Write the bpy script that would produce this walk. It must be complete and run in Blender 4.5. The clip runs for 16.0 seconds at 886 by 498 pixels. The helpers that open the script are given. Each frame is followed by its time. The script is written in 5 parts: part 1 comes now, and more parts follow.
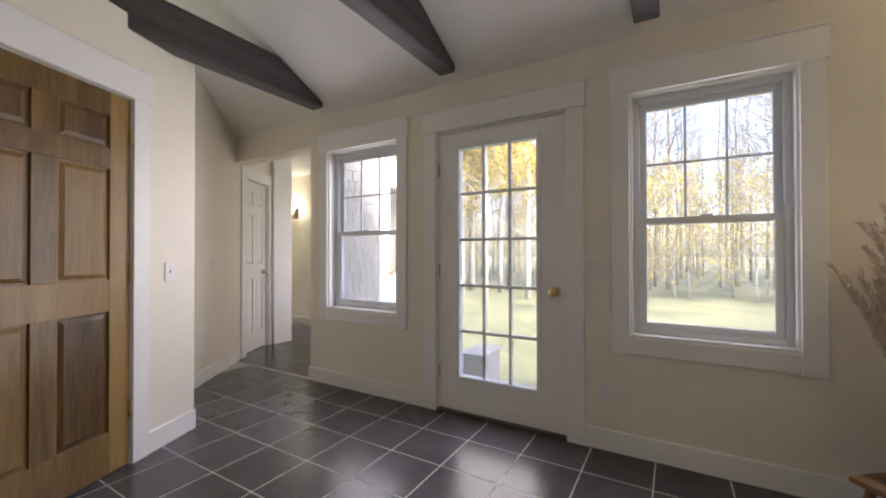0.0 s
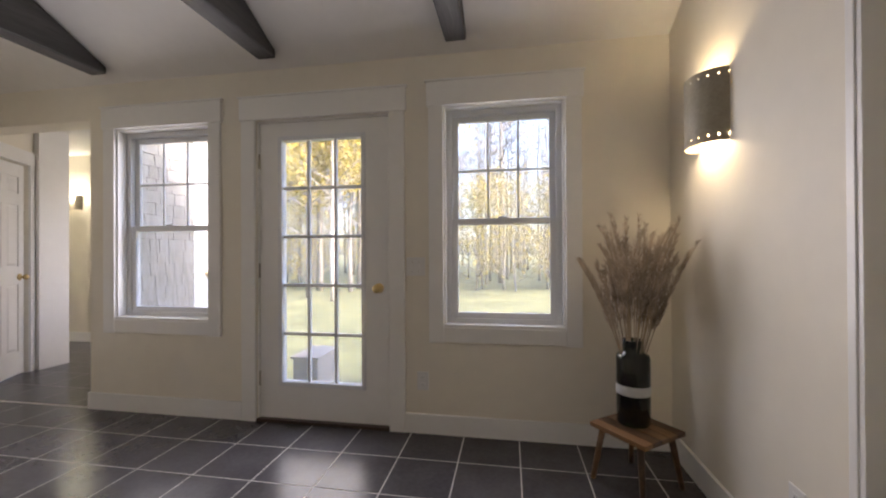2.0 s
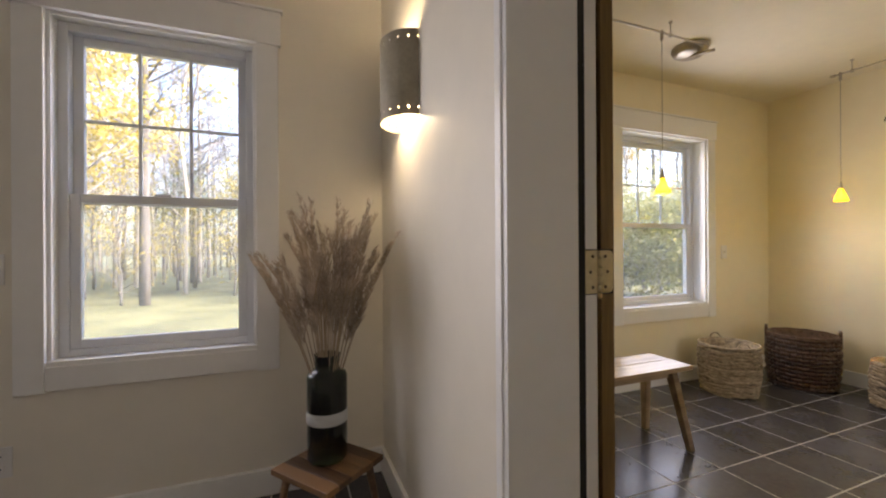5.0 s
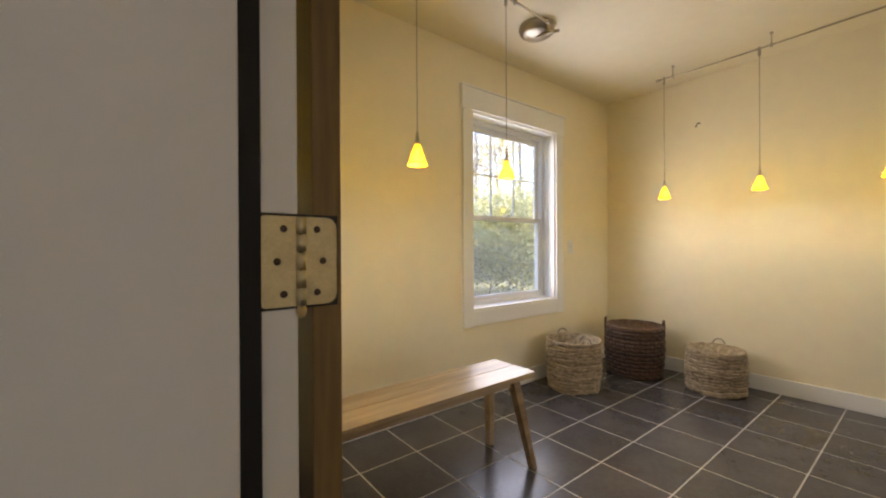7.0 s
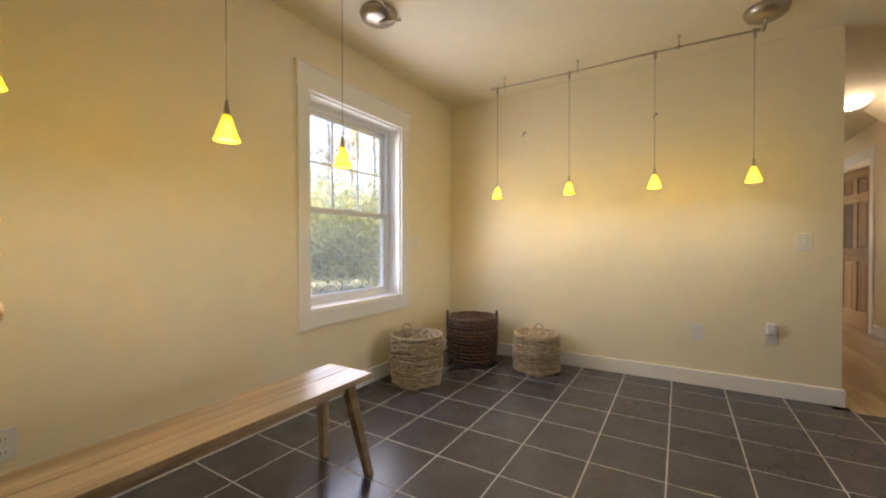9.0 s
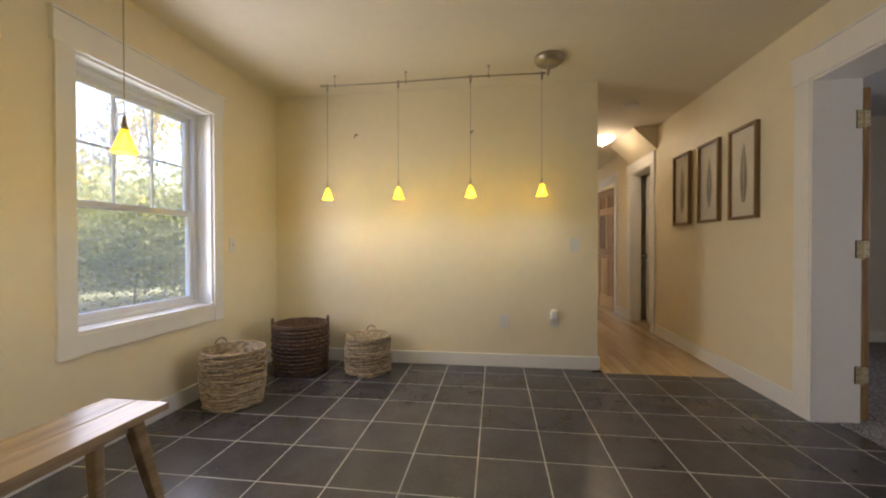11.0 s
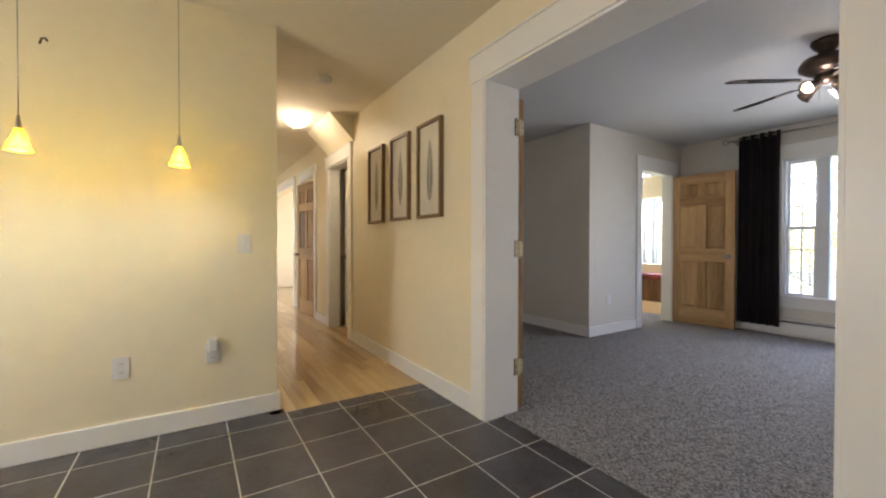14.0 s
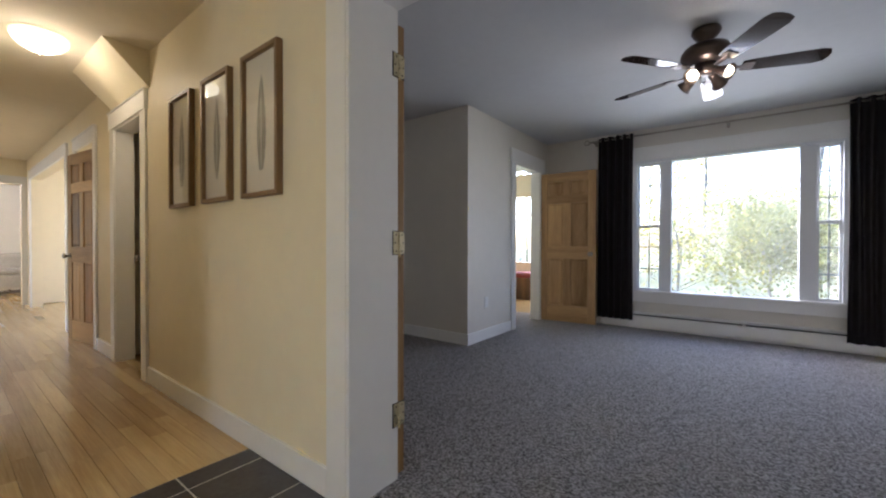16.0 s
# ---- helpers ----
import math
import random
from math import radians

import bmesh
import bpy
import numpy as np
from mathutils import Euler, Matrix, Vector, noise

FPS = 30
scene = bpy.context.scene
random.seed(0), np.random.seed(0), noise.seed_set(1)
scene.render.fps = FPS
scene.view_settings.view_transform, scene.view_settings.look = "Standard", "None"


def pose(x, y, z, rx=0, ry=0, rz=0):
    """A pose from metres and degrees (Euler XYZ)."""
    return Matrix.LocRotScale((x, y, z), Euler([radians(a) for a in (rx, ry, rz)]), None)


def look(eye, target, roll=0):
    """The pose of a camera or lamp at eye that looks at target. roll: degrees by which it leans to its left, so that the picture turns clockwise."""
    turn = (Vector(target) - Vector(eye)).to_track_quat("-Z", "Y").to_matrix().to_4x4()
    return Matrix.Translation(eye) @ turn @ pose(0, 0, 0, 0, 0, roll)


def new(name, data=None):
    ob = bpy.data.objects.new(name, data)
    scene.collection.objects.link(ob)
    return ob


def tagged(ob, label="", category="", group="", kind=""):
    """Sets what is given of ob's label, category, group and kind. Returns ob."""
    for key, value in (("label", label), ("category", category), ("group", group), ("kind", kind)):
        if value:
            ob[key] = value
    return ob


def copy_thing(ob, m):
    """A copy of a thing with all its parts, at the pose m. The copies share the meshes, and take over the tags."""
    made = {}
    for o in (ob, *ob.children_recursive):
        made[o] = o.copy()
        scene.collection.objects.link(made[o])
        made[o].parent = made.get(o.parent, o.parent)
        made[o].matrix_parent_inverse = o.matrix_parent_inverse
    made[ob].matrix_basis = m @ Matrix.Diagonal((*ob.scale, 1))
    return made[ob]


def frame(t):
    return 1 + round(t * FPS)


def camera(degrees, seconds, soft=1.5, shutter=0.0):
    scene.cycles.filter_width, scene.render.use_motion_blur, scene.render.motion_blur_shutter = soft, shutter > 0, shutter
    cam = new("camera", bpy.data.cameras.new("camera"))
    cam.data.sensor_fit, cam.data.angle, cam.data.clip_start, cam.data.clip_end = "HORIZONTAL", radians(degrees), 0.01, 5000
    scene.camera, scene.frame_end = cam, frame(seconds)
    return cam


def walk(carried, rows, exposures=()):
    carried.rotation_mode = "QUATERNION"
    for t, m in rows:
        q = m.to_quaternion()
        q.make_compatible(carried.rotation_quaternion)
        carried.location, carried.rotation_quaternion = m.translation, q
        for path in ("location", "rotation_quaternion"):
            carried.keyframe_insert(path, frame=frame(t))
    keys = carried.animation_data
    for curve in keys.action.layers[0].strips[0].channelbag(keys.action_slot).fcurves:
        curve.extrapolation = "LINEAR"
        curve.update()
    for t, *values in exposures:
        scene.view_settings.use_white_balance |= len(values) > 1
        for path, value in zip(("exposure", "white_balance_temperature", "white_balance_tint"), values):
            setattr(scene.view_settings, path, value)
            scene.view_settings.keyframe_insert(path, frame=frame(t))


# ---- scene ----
cam = camera(97.0, 16.0, soft=2.1)
PATH = [
    (0, (0.245, 0.21, 1.18), (-0.773, 1.931, 1.197), -0.1),
    (0.5, (0.278, 0.201, 1.176), (-0.588, 2.004, 1.194), -0.1),
    (1, (0.313, 0.21, 1.176), (-0.387, 2.083, 1.188), -0.2),
    (1.5, (0.359, 0.227, 1.173), (-0.158, 2.159, 1.186), -0.3),
    (2, (0.432, 0.259, 1.171), (0.099, 2.23, 1.18), -0.3),
    (2.5, (0.533, 0.303, 1.183), (0.373, 2.297, 1.181), -0.3),
    (3, (0.639, 0.347, 1.187), (0.641, 2.347, 1.18), -0.3),
    (3.5, (0.716, 0.413, 1.179), (0.863, 2.408, 1.175), -0.3),
    (4, (0.772, 0.519, 1.175), (1.104, 2.491, 1.172), -0.3),
    (4.2, (0.779, 0.559, 1.164), (1.216, 2.511, 1.167), -0.4),
    (6.3, (1.268, 0.949, 1.121), (2.299, 2.663, 1.112), -0.2),
    (6.5, (1.311, 0.972, 1.112), (2.403, 2.648, 1.109), -0.4),
    (7, (1.451, 1.004, 1.097), (2.685, 2.578, 1.093), -0.3),
    (7.5, (1.547, 1.015, 1.094), (2.906, 2.482, 1.084), -0.3),
    (8, (1.603, 1.027, 1.09), (3.086, 2.369, 1.076), -0.3),
    (10.3, (1.62, 0.994, 1.079), (3.544, 1.542, 1.058), -0.1),
    (10.5, (1.622, 0.989, 1.084), (3.566, 1.458, 1.064), -0.2),
    (11, (1.631, 0.979, 1.098), (3.614, 1.243, 1.079), -0.1),
    (11.5, (1.695, 0.907, 1.097), (3.695, 0.941, 1.072), -0.0),
    (12, (1.814, 0.817, 1.099), (3.806, 0.633, 1.077), 0.0),
    (12.5, (1.961, 0.771, 1.104), (3.911, 0.326, 1.087), 0.2),
    (13, (2.129, 0.758, 1.109), (4.006, 0.069, 1.095), 0.0),
    (13.5, (2.286, 0.679, 1.092), (4.072, -0.221, 1.072), 0.0),
    (14, (2.439, 0.563, 1.097), (4.124, -0.515, 1.074), 0.1),
    (14.5, (2.615, 0.452, 1.079), (4.194, -0.776, 1.063), 0.0),
    (15, (2.807, 0.339, 1.068), (4.253, -1.042, 1.058), -0.1),
    (15.5, (2.968, 0.172, 1.056), (4.294, -1.325, 1.042), -0.1),
    (16, (3.098, 0.039, 1.061), (4.317, -1.546, 1.041), 0.1),
]
EXPOSURES = [(0, 3.3, 6000, 22), (4.2, 3.2, 6150, 24), (6.5, 3.3, 6150, 20), (7.5, 3.5, 6100, 23), (11, 3.32, 5850, 22), (12, 3.6, 5800, 20), (13, 3.85, 5750, 18), (14.5, 3.95, 5550, 18), (16, 3.5, 5300, 18)]
walk(cam, [(t, look(eye, target, roll)) for t, eye, target, roll in PATH], EXPOSURES)

# ---- world and light ----
world = bpy.data.worlds.new("sky")
scene.world = world
world.use_nodes = True
wn = world.node_tree.nodes
sky = wn.new("ShaderNodeTexSky")
sky.sky_type = "NISHITA"
sky.sun_disc = False
sky.sun_elevation = radians(33)
sky.sun_rotation = radians(115)
sky.dust_density = 3.0
wn["Background"].inputs["Strength"].default_value = 0.11
world.node_tree.links.new(sky.outputs[0], wn["Background"].inputs[0])

sun = new("sun", bpy.data.lights.new("sun", "SUN"))
sun.data.energy, sun.data.angle, sun.data.color = 1.3, radians(10), (1.0, 0.93, 0.82)
sun.matrix_world = look((0, 0, 0), (-0.75, 0.35, -0.55))


def bulb(x, y, z, watts, colour, radius=0.03):
    ob = new("bulb_light", bpy.data.lights.new("bulb_light", "POINT"))
    ob.data.energy, ob.data.color, ob.data.shadow_soft_size = watts, colour, radius
    ob.location = (x, y, z)
    return ob


def window_light(x, y, z, width, height, watts, turn, spread=160):
    """Sky light in a window's opening, shining inwards: turn 0 faces -y, 180 faces +y."""
    ob = new("window_light", bpy.data.lights.new("window_light", "AREA"))
    ob.data.shape, ob.data.size, ob.data.size_y = "RECTANGLE", width, height
    ob.data.energy, ob.data.color = watts, (1.0, 0.95, 0.88)
    ob.matrix_world = pose(x, y, z, -90, 0, turn)
    ob.data.spread = radians(spread)
    return ob


window_light(-2.06, 2.785, 1.38, 0.66, 1.26, 1.15, 0)
window_light(0.395, 2.765, 1.39, 0.64, 1.26, 1.15, 0)
window_light(-0.83, 2.738, 1.10, 0.58, 1.66, 1.25, 0)
# Added lamp inside the wing door, to brighten the dark passage.
window_light(-2.69, 4.075, 1.45, 0.5, 0.95, 0.4, -90)
window_light(3.85, 3.175, 1.37, 0.85, 1.28, 1.5, 0)
window_light(3.257, -5.47, 1.30, 1.80, 1.56, 2.1, 180, 125)
window_light(11.15, -3.86, 1.40, 2.4, 1.3, 2.6, 180)
window_light(10.85, 3.48, 1.40, 3.0, 1.3, 3.2, 0)

WARM = (1.0, 0.93, 0.64)
for px in (1.85, 2.451, 3.025):
    bulb(px, 2.46, 1.492, 0.42, WARM, 0.022)
for py in (2.386, 1.775, 1.175, 0.615):
    bulb(4.80, py, 1.510, 0.42, WARM, 0.022)
bulb(1.29, 2.235, 1.70, 0.5, (1.0, 0.80, 0.45))
bulb(1.29, 2.235, 1.88, 0.55, (1.0, 0.80, 0.45))
bulb(7.05, -0.43, 2.36, 0.65, (1.0, 0.78, 0.48))
bulb(3.30, -3.10, 2.13, 0.25, (1.0, 0.82, 0.6))
bulb(3.50, -3.02, 2.10, 0.1, (1.0, 0.82, 0.6))
bulb(-5.19, 4.49, 1.90, 1.8, WARM)
bulb(14.9, -0.3, 2.3, 4, (1.0, 0.85, 0.65))
bulb(7.0, -4.7, 2.2, 2, WARM)


# ---- materials ----
def material(name, colour, rough=0.5, metal=0.0, vary=0.06, scale=6.0, bump=0.0, bump_scale=80.0, island=0.0, stretch=(1, 1, 1), emit=0.0, emit_colour=None, coat=0.0, colour2=None):
    m = bpy.data.materials.new(name)
    m.use_nodes = True
    n, l = m.node_tree.nodes, m.node_tree.links
    b = n["Principled BSDF"]
    b.inputs["Roughness"].default_value, b.inputs["Metallic"].default_value = rough, metal
    b.inputs["Coat Weight"].default_value = coat
    tc = n.new("ShaderNodeTexCoord")
    mp = n.new("ShaderNodeMapping")
    mp.inputs["Scale"].default_value = stretch
    l.new(tc.outputs["Object"], mp.inputs[0])
    big, fine = n.new("ShaderNodeTexNoise"), n.new("ShaderNodeTexNoise")
    big.inputs["Scale"].default_value, fine.inputs["Scale"].default_value = scale, scale * 9
    big.inputs["Detail"].default_value = 5
    for t in (big, fine):
        l.new(mp.outputs[0], t.inputs["Vector"])
    mix = n.new("ShaderNodeMix")
    mix.inputs[0].default_value = 0.35
    l.new(big.outputs[0], mix.inputs[2])
    l.new(fine.outputs[0], mix.inputs[3])
    value = mix.outputs[0]
    if island:
        info = n.new("ShaderNodeObjectInfo")
        add = n.new("ShaderNodeMath")
        add.operation = "MULTIPLY_ADD"
        add.inputs[1].default_value = island
        l.new(info.outputs["Random"], add.inputs[0])
        l.new(value, add.inputs[2])
        sub = n.new("ShaderNodeMath")
        sub.operation = "SUBTRACT"
        sub.inputs[1].default_value = island / 2
        l.new(add.outputs[0], sub.inputs[0])
        value = sub.outputs[0]
        # shift the grain from piece to piece
        cmb = n.new("ShaderNodeVectorMath")
        cmb.operation = "ADD"
        mul = n.new("ShaderNodeMath")
        mul.operation = "MULTIPLY"
        mul.inputs[1].default_value = 37.0
        l.new(info.outputs["Random"], mul.inputs[0])
        l.new(mp.outputs[0], cmb.inputs[0])
        l.new(mul.outputs[0], cmb.inputs[1])
        for t in (big, fine):
            l.new(cmb.outputs[0], t.inputs["Vector"])
    ramp = n.new("ShaderNodeValToRGB")
    lo = [c * (1 - vary * 2.2) for c in colour]
    hi = list(colour2) if colour2 else [min(1, c * (1 + vary * 2.2)) for c in colour]
    ramp.color_ramp.elements[0].position, ramp.color_ramp.elements[1].position = 0.28, 0.72
    ramp.color_ramp.elements[0].color, ramp.color_ramp.elements[1].color = (*lo, 1), (*hi, 1)
    l.new(value, ramp.inputs[0])
    l.new(ramp.outputs[0], b.inputs["Base Color"])
    if bump:
        bt = n.new("ShaderNodeTexNoise")
        bt.inputs["Scale"].default_value, bt.inputs["Detail"].default_value = bump_scale, 4
        l.new(mp.outputs[0], bt.inputs["Vector"])
        bp = n.new("ShaderNodeBump")
        bp.inputs["Strength"].default_value, bp.inputs["Distance"].default_value = bump, 0.01
        l.new(bt.outputs[0], bp.inputs["Height"])
        l.new(bp.outputs[0], b.inputs["Normal"])
    if emit:
        b.inputs["Emission Color"].default_value = (*(emit_colour or colour), 1)
        b.inputs["Emission Strength"].default_value = emit
    return m


def glass(name, colour=(1, 1, 1), rough=0.0, thin=True):
    m = bpy.data.materials.new(name)
    m.use_nodes = True
    n, l = m.node_tree.nodes, m.node_tree.links
    if thin:
        out = n["Material Output"]
        n.remove(n["Principled BSDF"])
        t, g, f, mx = n.new("ShaderNodeBsdfTransparent"), n.new("ShaderNodeBsdfGlossy"), n.new("ShaderNodeLayerWeight"), n.new("ShaderNodeMixShader")
        g.inputs["Roughness"].default_value = rough
        t.inputs[0].default_value = (*colour, 1)
        pw, sc = n.new("ShaderNodeMath"), n.new("ShaderNodeMath")
        pw.operation, sc.operation = "POWER", "MULTIPLY_ADD"
        pw.inputs[1].default_value, sc.inputs[1].default_value, sc.inputs[2].default_value = 4.0, 0.6, 0.025
        f.inputs["Blend"].default_value = 0.5
        l.new(f.outputs["Facing"], pw.inputs[0])
        l.new(pw.outputs[0], sc.inputs[0])
        l.new(sc.outputs[0], mx.inputs[0])
        l.new(t.outputs[0], mx.inputs[1])
        l.new(g.outputs[0], mx.inputs[2])
        l.new(mx.outputs[0], out.inputs[0])
    else:
        b = n["Principled BSDF"]
        b.inputs["Base Color"].default_value = (*colour, 1)
        b.inputs["Transmission Weight"].default_value = 1.0
        b.inputs["Roughness"].default_value = 0.03
    return m


M_MUD = material("cream_wall_paint", (0.80, 0.75, 0.64), 0.55, vary=0.02, scale=1.2, bump=0.05, bump_scale=220)
M_YELLOW = material("pale_yellow_wall_paint", (0.84, 0.755, 0.55), 0.45, vary=0.02, scale=1.2, bump=0.05, bump_scale=220)
M_GREY = material("greige_wall_paint", (0.68, 0.645, 0.57), 0.6, vary=0.02, scale=1.2, bump=0.05, bump_scale=220)
M_CEIL = material("ceiling_paint", (0.80, 0.78, 0.74), 0.8, vary=0.02, scale=1.5, bump=0.08, bump_scale=150)
M_CEILC = material("cream_ceiling_paint", (0.80, 0.735, 0.60), 0.8, vary=0.02, scale=1.5, bump=0.08, bump_scale=150)
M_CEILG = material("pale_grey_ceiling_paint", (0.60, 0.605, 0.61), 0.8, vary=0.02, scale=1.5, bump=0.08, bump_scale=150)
M_TRIM = material("white_satin_trim_paint", (0.84, 0.83, 0.80), 0.33, vary=0.015, scale=2.0, bump=0.03, bump_scale=60)
M_VINYL = material("white_vinyl", (0.78, 0.79, 0.80), 0.35, vary=0.01)
M_TILE = material("dark_slate_tile", (0.060, 0.057, 0.062), 0.27, vary=0.16, scale=5, bump=0.035, bump_scale=26, island=0.16, colour2=(0.088, 0.083, 0.090))
M_GROUT = material("pale_grout", (0.50, 0.475, 0.44), 0.85, vary=0.1, scale=20, bump=0.2)
M_MAPLE = material("maple_plank", (0.52, 0.35, 0.15), 0.14, vary=0.10, scale=3, island=0.26, stretch=(0.25, 6, 6), colour2=(0.70, 0.52, 0.26))
M_PINE = material("knotty_pine", (0.40, 0.22, 0.075), 0.35, vary=0.18, scale=2.2, stretch=(5, 5, 0.35), island=0.35, bump=0.04, bump_scale=30, colour2=(0.58, 0.37, 0.16))
M_PINEH = material("knotty_pine_rail", (0.40, 0.22, 0.075), 0.35, vary=0.18, scale=2.2, stretch=(0.35, 0.35, 5), island=0.35, bump=0.04, bump_scale=30, colour2=(0.58, 0.37, 0.16))
M_PINED = material("dark_heart_pine", (0.20, 0.095, 0.03), 0.35, vary=0.25, scale=2.2, stretch=(5, 5, 0.35), island=0.5, bump=0.04, bump_scale=30, colour2=(0.40, 0.21, 0.075))
M_AGED = material("aged_amber_pine", (0.18, 0.105, 0.03), 0.32, vary=0.2, scale=2.2, stretch=(5, 5, 0.35), island=0.3, bump=0.04, bump_scale=30, colour2=(0.32, 0.20, 0.065))
M_AGEDD = material("aged_dark_heart_pine", (0.10, 0.05, 0.015), 0.32, vary=0.25, scale=2.2, stretch=(5, 5, 0.35), island=0.5, bump=0.04, bump_scale=30, colour2=(0.24, 0.14, 0.045))
M_BENCH = material("oiled_bench_wood", (0.38, 0.26, 0.135), 0.3, vary=0.2, scale=2.5, stretch=(0.3, 6, 6), island=0.3, bump=0.05, bump_scale=40, colour2=(0.60, 0.46, 0.29))
M_STOOL = material("walnut_stool_slats", (0.075, 0.036, 0.014), 0.4, vary=0.2, scale=3, stretch=(5, 0.4, 5), island=0.6, colour2=(0.24, 0.13, 0.055))
M_BEAM = material("grey_stained_beam", (0.060, 0.058, 0.060), 0.65, vary=0.22, scale=3, stretch=(6, 0.4, 6), bump=0.3, bump_scale=40, colour2=(0.11, 0.105, 0.10))
M_BRASS = material("brass", (0.62, 0.47, 0.22), 0.28, 1.0, vary=0.05)
M_HINGE = material("pale_brass_hinge", (0.66, 0.58, 0.36), 0.4, 1.0, vary=0.08, scale=30)
M_NICKEL = material("brushed_nickel", (0.42, 0.38, 0.32), 0.38, 1.0, vary=0.06, scale=20)
M_BLACK = material("black_rubber", (0.008, 0.008, 0.008), 0.7)
M_SCONCE = material("bronze_grey_sconce_metal", (0.34, 0.30, 0.22), 0.5, 0.0, vary=0.1, scale=8)
M_GLOW = material("lamp_glow", (1, 0.86, 0.55), 0.5, emit=1.3, emit_colour=(1, 0.84, 0.52))
M_SHADE = material("amber_glass_shade", (0.85, 0.52, 0.01), 0.2, emit=0.2, emit_colour=(1.0, 0.68, 0.0), vary=0.05, scale=15)
M_DOME = material("frosted_dome_glass", (0.95, 0.85, 0.62), 0.4, emit=0.32, emit_colour=(1.0, 0.83, 0.52))
shade_nodes, shade_links = M_SHADE.node_tree.nodes, M_SHADE.node_tree.links
shade_mix, shade_clear = shade_nodes.new("ShaderNodeMixShader"), shade_nodes.new("ShaderNodeBsdfTransparent")
shade_mix.inputs[0].default_value = 0.52
shade_clear.inputs[0].default_value = (1.0, 0.89, 0.17, 1)
shade_links.new(shade_nodes["Principled BSDF"].outputs[0], shade_mix.inputs[1])
shade_links.new(shade_clear.outputs[0], shade_mix.inputs[2])
shade_links.new(shade_mix.outputs[0], shade_nodes["Material Output"].inputs[0])
M_VASE = glass("dark_green_glass", (0.07, 0.11, 0.065), thin=False)
M_BAND = material("pale_vase_band", (0.55, 0.56, 0.53), 0.5, vary=0.08, scale=30)
M_PLUME = material("dried_plume", (0.44, 0.34, 0.24), 0.95, vary=0.3, scale=14, colour2=(0.76, 0.64, 0.50))
M_STEM = material("dry_stem", (0.40, 0.31, 0.20), 0.9, vary=0.2, scale=10)
M_SEAGRASS = material("seagrass_rope", (0.34, 0.255, 0.155), 0.8, vary=0.3, scale=34, island=0.16, bump=0.5, bump_scale=90, colour2=(0.66, 0.53, 0.35))
M_DARKRATTAN = material("dark_rattan", (0.04, 0.019, 0.011), 0.38, vary=0.4, scale=34, island=0.2, bump=0.4, bump_scale=90, colour2=(0.16, 0.09, 0.055))
M_CARPET = material("grey_loop_carpet", (0.10, 0.094, 0.092), 0.97, vary=0.3, scale=92, bump=0.9, bump_scale=240, colour2=(0.50, 0.47, 0.46))
for stop, at in zip([n for n in M_CARPET.node_tree.nodes if n.type == "VALTORGB"][0].color_ramp.elements, (0.38, 0.64)):
    stop.position = at
M_CURTAIN = material("dark_brown_curtain", (0.030, 0.024, 0.024), 0.75, vary=0.12, scale=40, bump=0.15, bump_scale=300)
M_FAN = material("dark_bronze_fan", (0.085, 0.062, 0.048), 0.3, 0.7, vary=0.1)
M_BLADE = material("dark_walnut_blade", (0.03, 0.016, 0.012), 0.12, vary=0.2, scale=3, stretch=(0.4, 5, 5), coat=0.5)
M_PLASTIC = material("white_plastic", (0.76, 0.75, 0.72), 0.35, vary=0.01)
M_SLOT = material("dark_slot", (0.02, 0.02, 0.02), 0.6)
M_FRAME = material("brown_picture_frame", (0.22, 0.13, 0.055), 0.4, vary=0.15, scale=8, stretch=(4, 4, 0.5))
M_MAT = material("cream_picture_mat", (0.70, 0.66, 0.56), 0.7, vary=0.02)
M_PRINT = material("grey_feather_print", (0.24, 0.235, 0.20), 0.8, vary=0.25, scale=18, stretch=(1, 1, 0.3))
M_CLEAR = glass("clear_picture_glass")


def hazed_glass(name, amount):
    """Clear glass with a pale translucent veil that paints the outdoor glare as haze."""
    m = glass(name)
    n, l = m.node_tree.nodes, m.node_tree.links
    last = n["Material Output"].inputs[0].links[0].from_socket
    veil, mix = n.new("ShaderNodeBsdfTranslucent"), n.new("ShaderNodeMixShader")
    veil.inputs[0].default_value = (0.9, 0.88, 0.82, 1)
    mix.inputs[0].default_value = amount
    l.new(last, mix.inputs[1])
    l.new(veil.outputs[0], mix.inputs[2])
    l.new(mix.outputs[0], n["Material Output"].inputs[0])
    return m


# Haze of the bright outdoors is mixed into the panes; weaker for the picture window.
M_PANE = hazed_glass("hazed_pane", 0.09)
M_PANEW = hazed_glass("picture_window_pane", 0.045)
M_SHINGLE = material("weathered_cedar_shingle", (0.27, 0.25, 0.22), 0.9, vary=0.12, scale=5, stretch=(6, 6, 0.6), island=0.14, bump=0.4, bump_scale=30, colour2=(0.42, 0.40, 0.36))
M_GRASS = material("autumn_lawn", (0.09, 0.12, 0.04), 0.95, vary=0.3, scale=0.7, bump=0.6, bump_scale=30, colour2=(0.27, 0.27, 0.12))
M_BARK = material("grey_bark", (0.27, 0.25, 0.22), 0.95, vary=0.25, scale=4, stretch=(3, 3, 0.5), bump=0.5, bump_scale=20, island=0.5, colour2=(0.45, 0.42, 0.37))
M_PALELEAF = material("pale_yellow_green_leaf", (0.24, 0.27, 0.08), 0.7, vary=0.3, scale=1.2, colour2=(0.50, 0.50, 0.17))
M_LEAFY = material("yellow_autumn_leaf", (0.55, 0.43, 0.07), 0.7, vary=0.25, scale=0.9, colour2=(0.78, 0.64, 0.12))
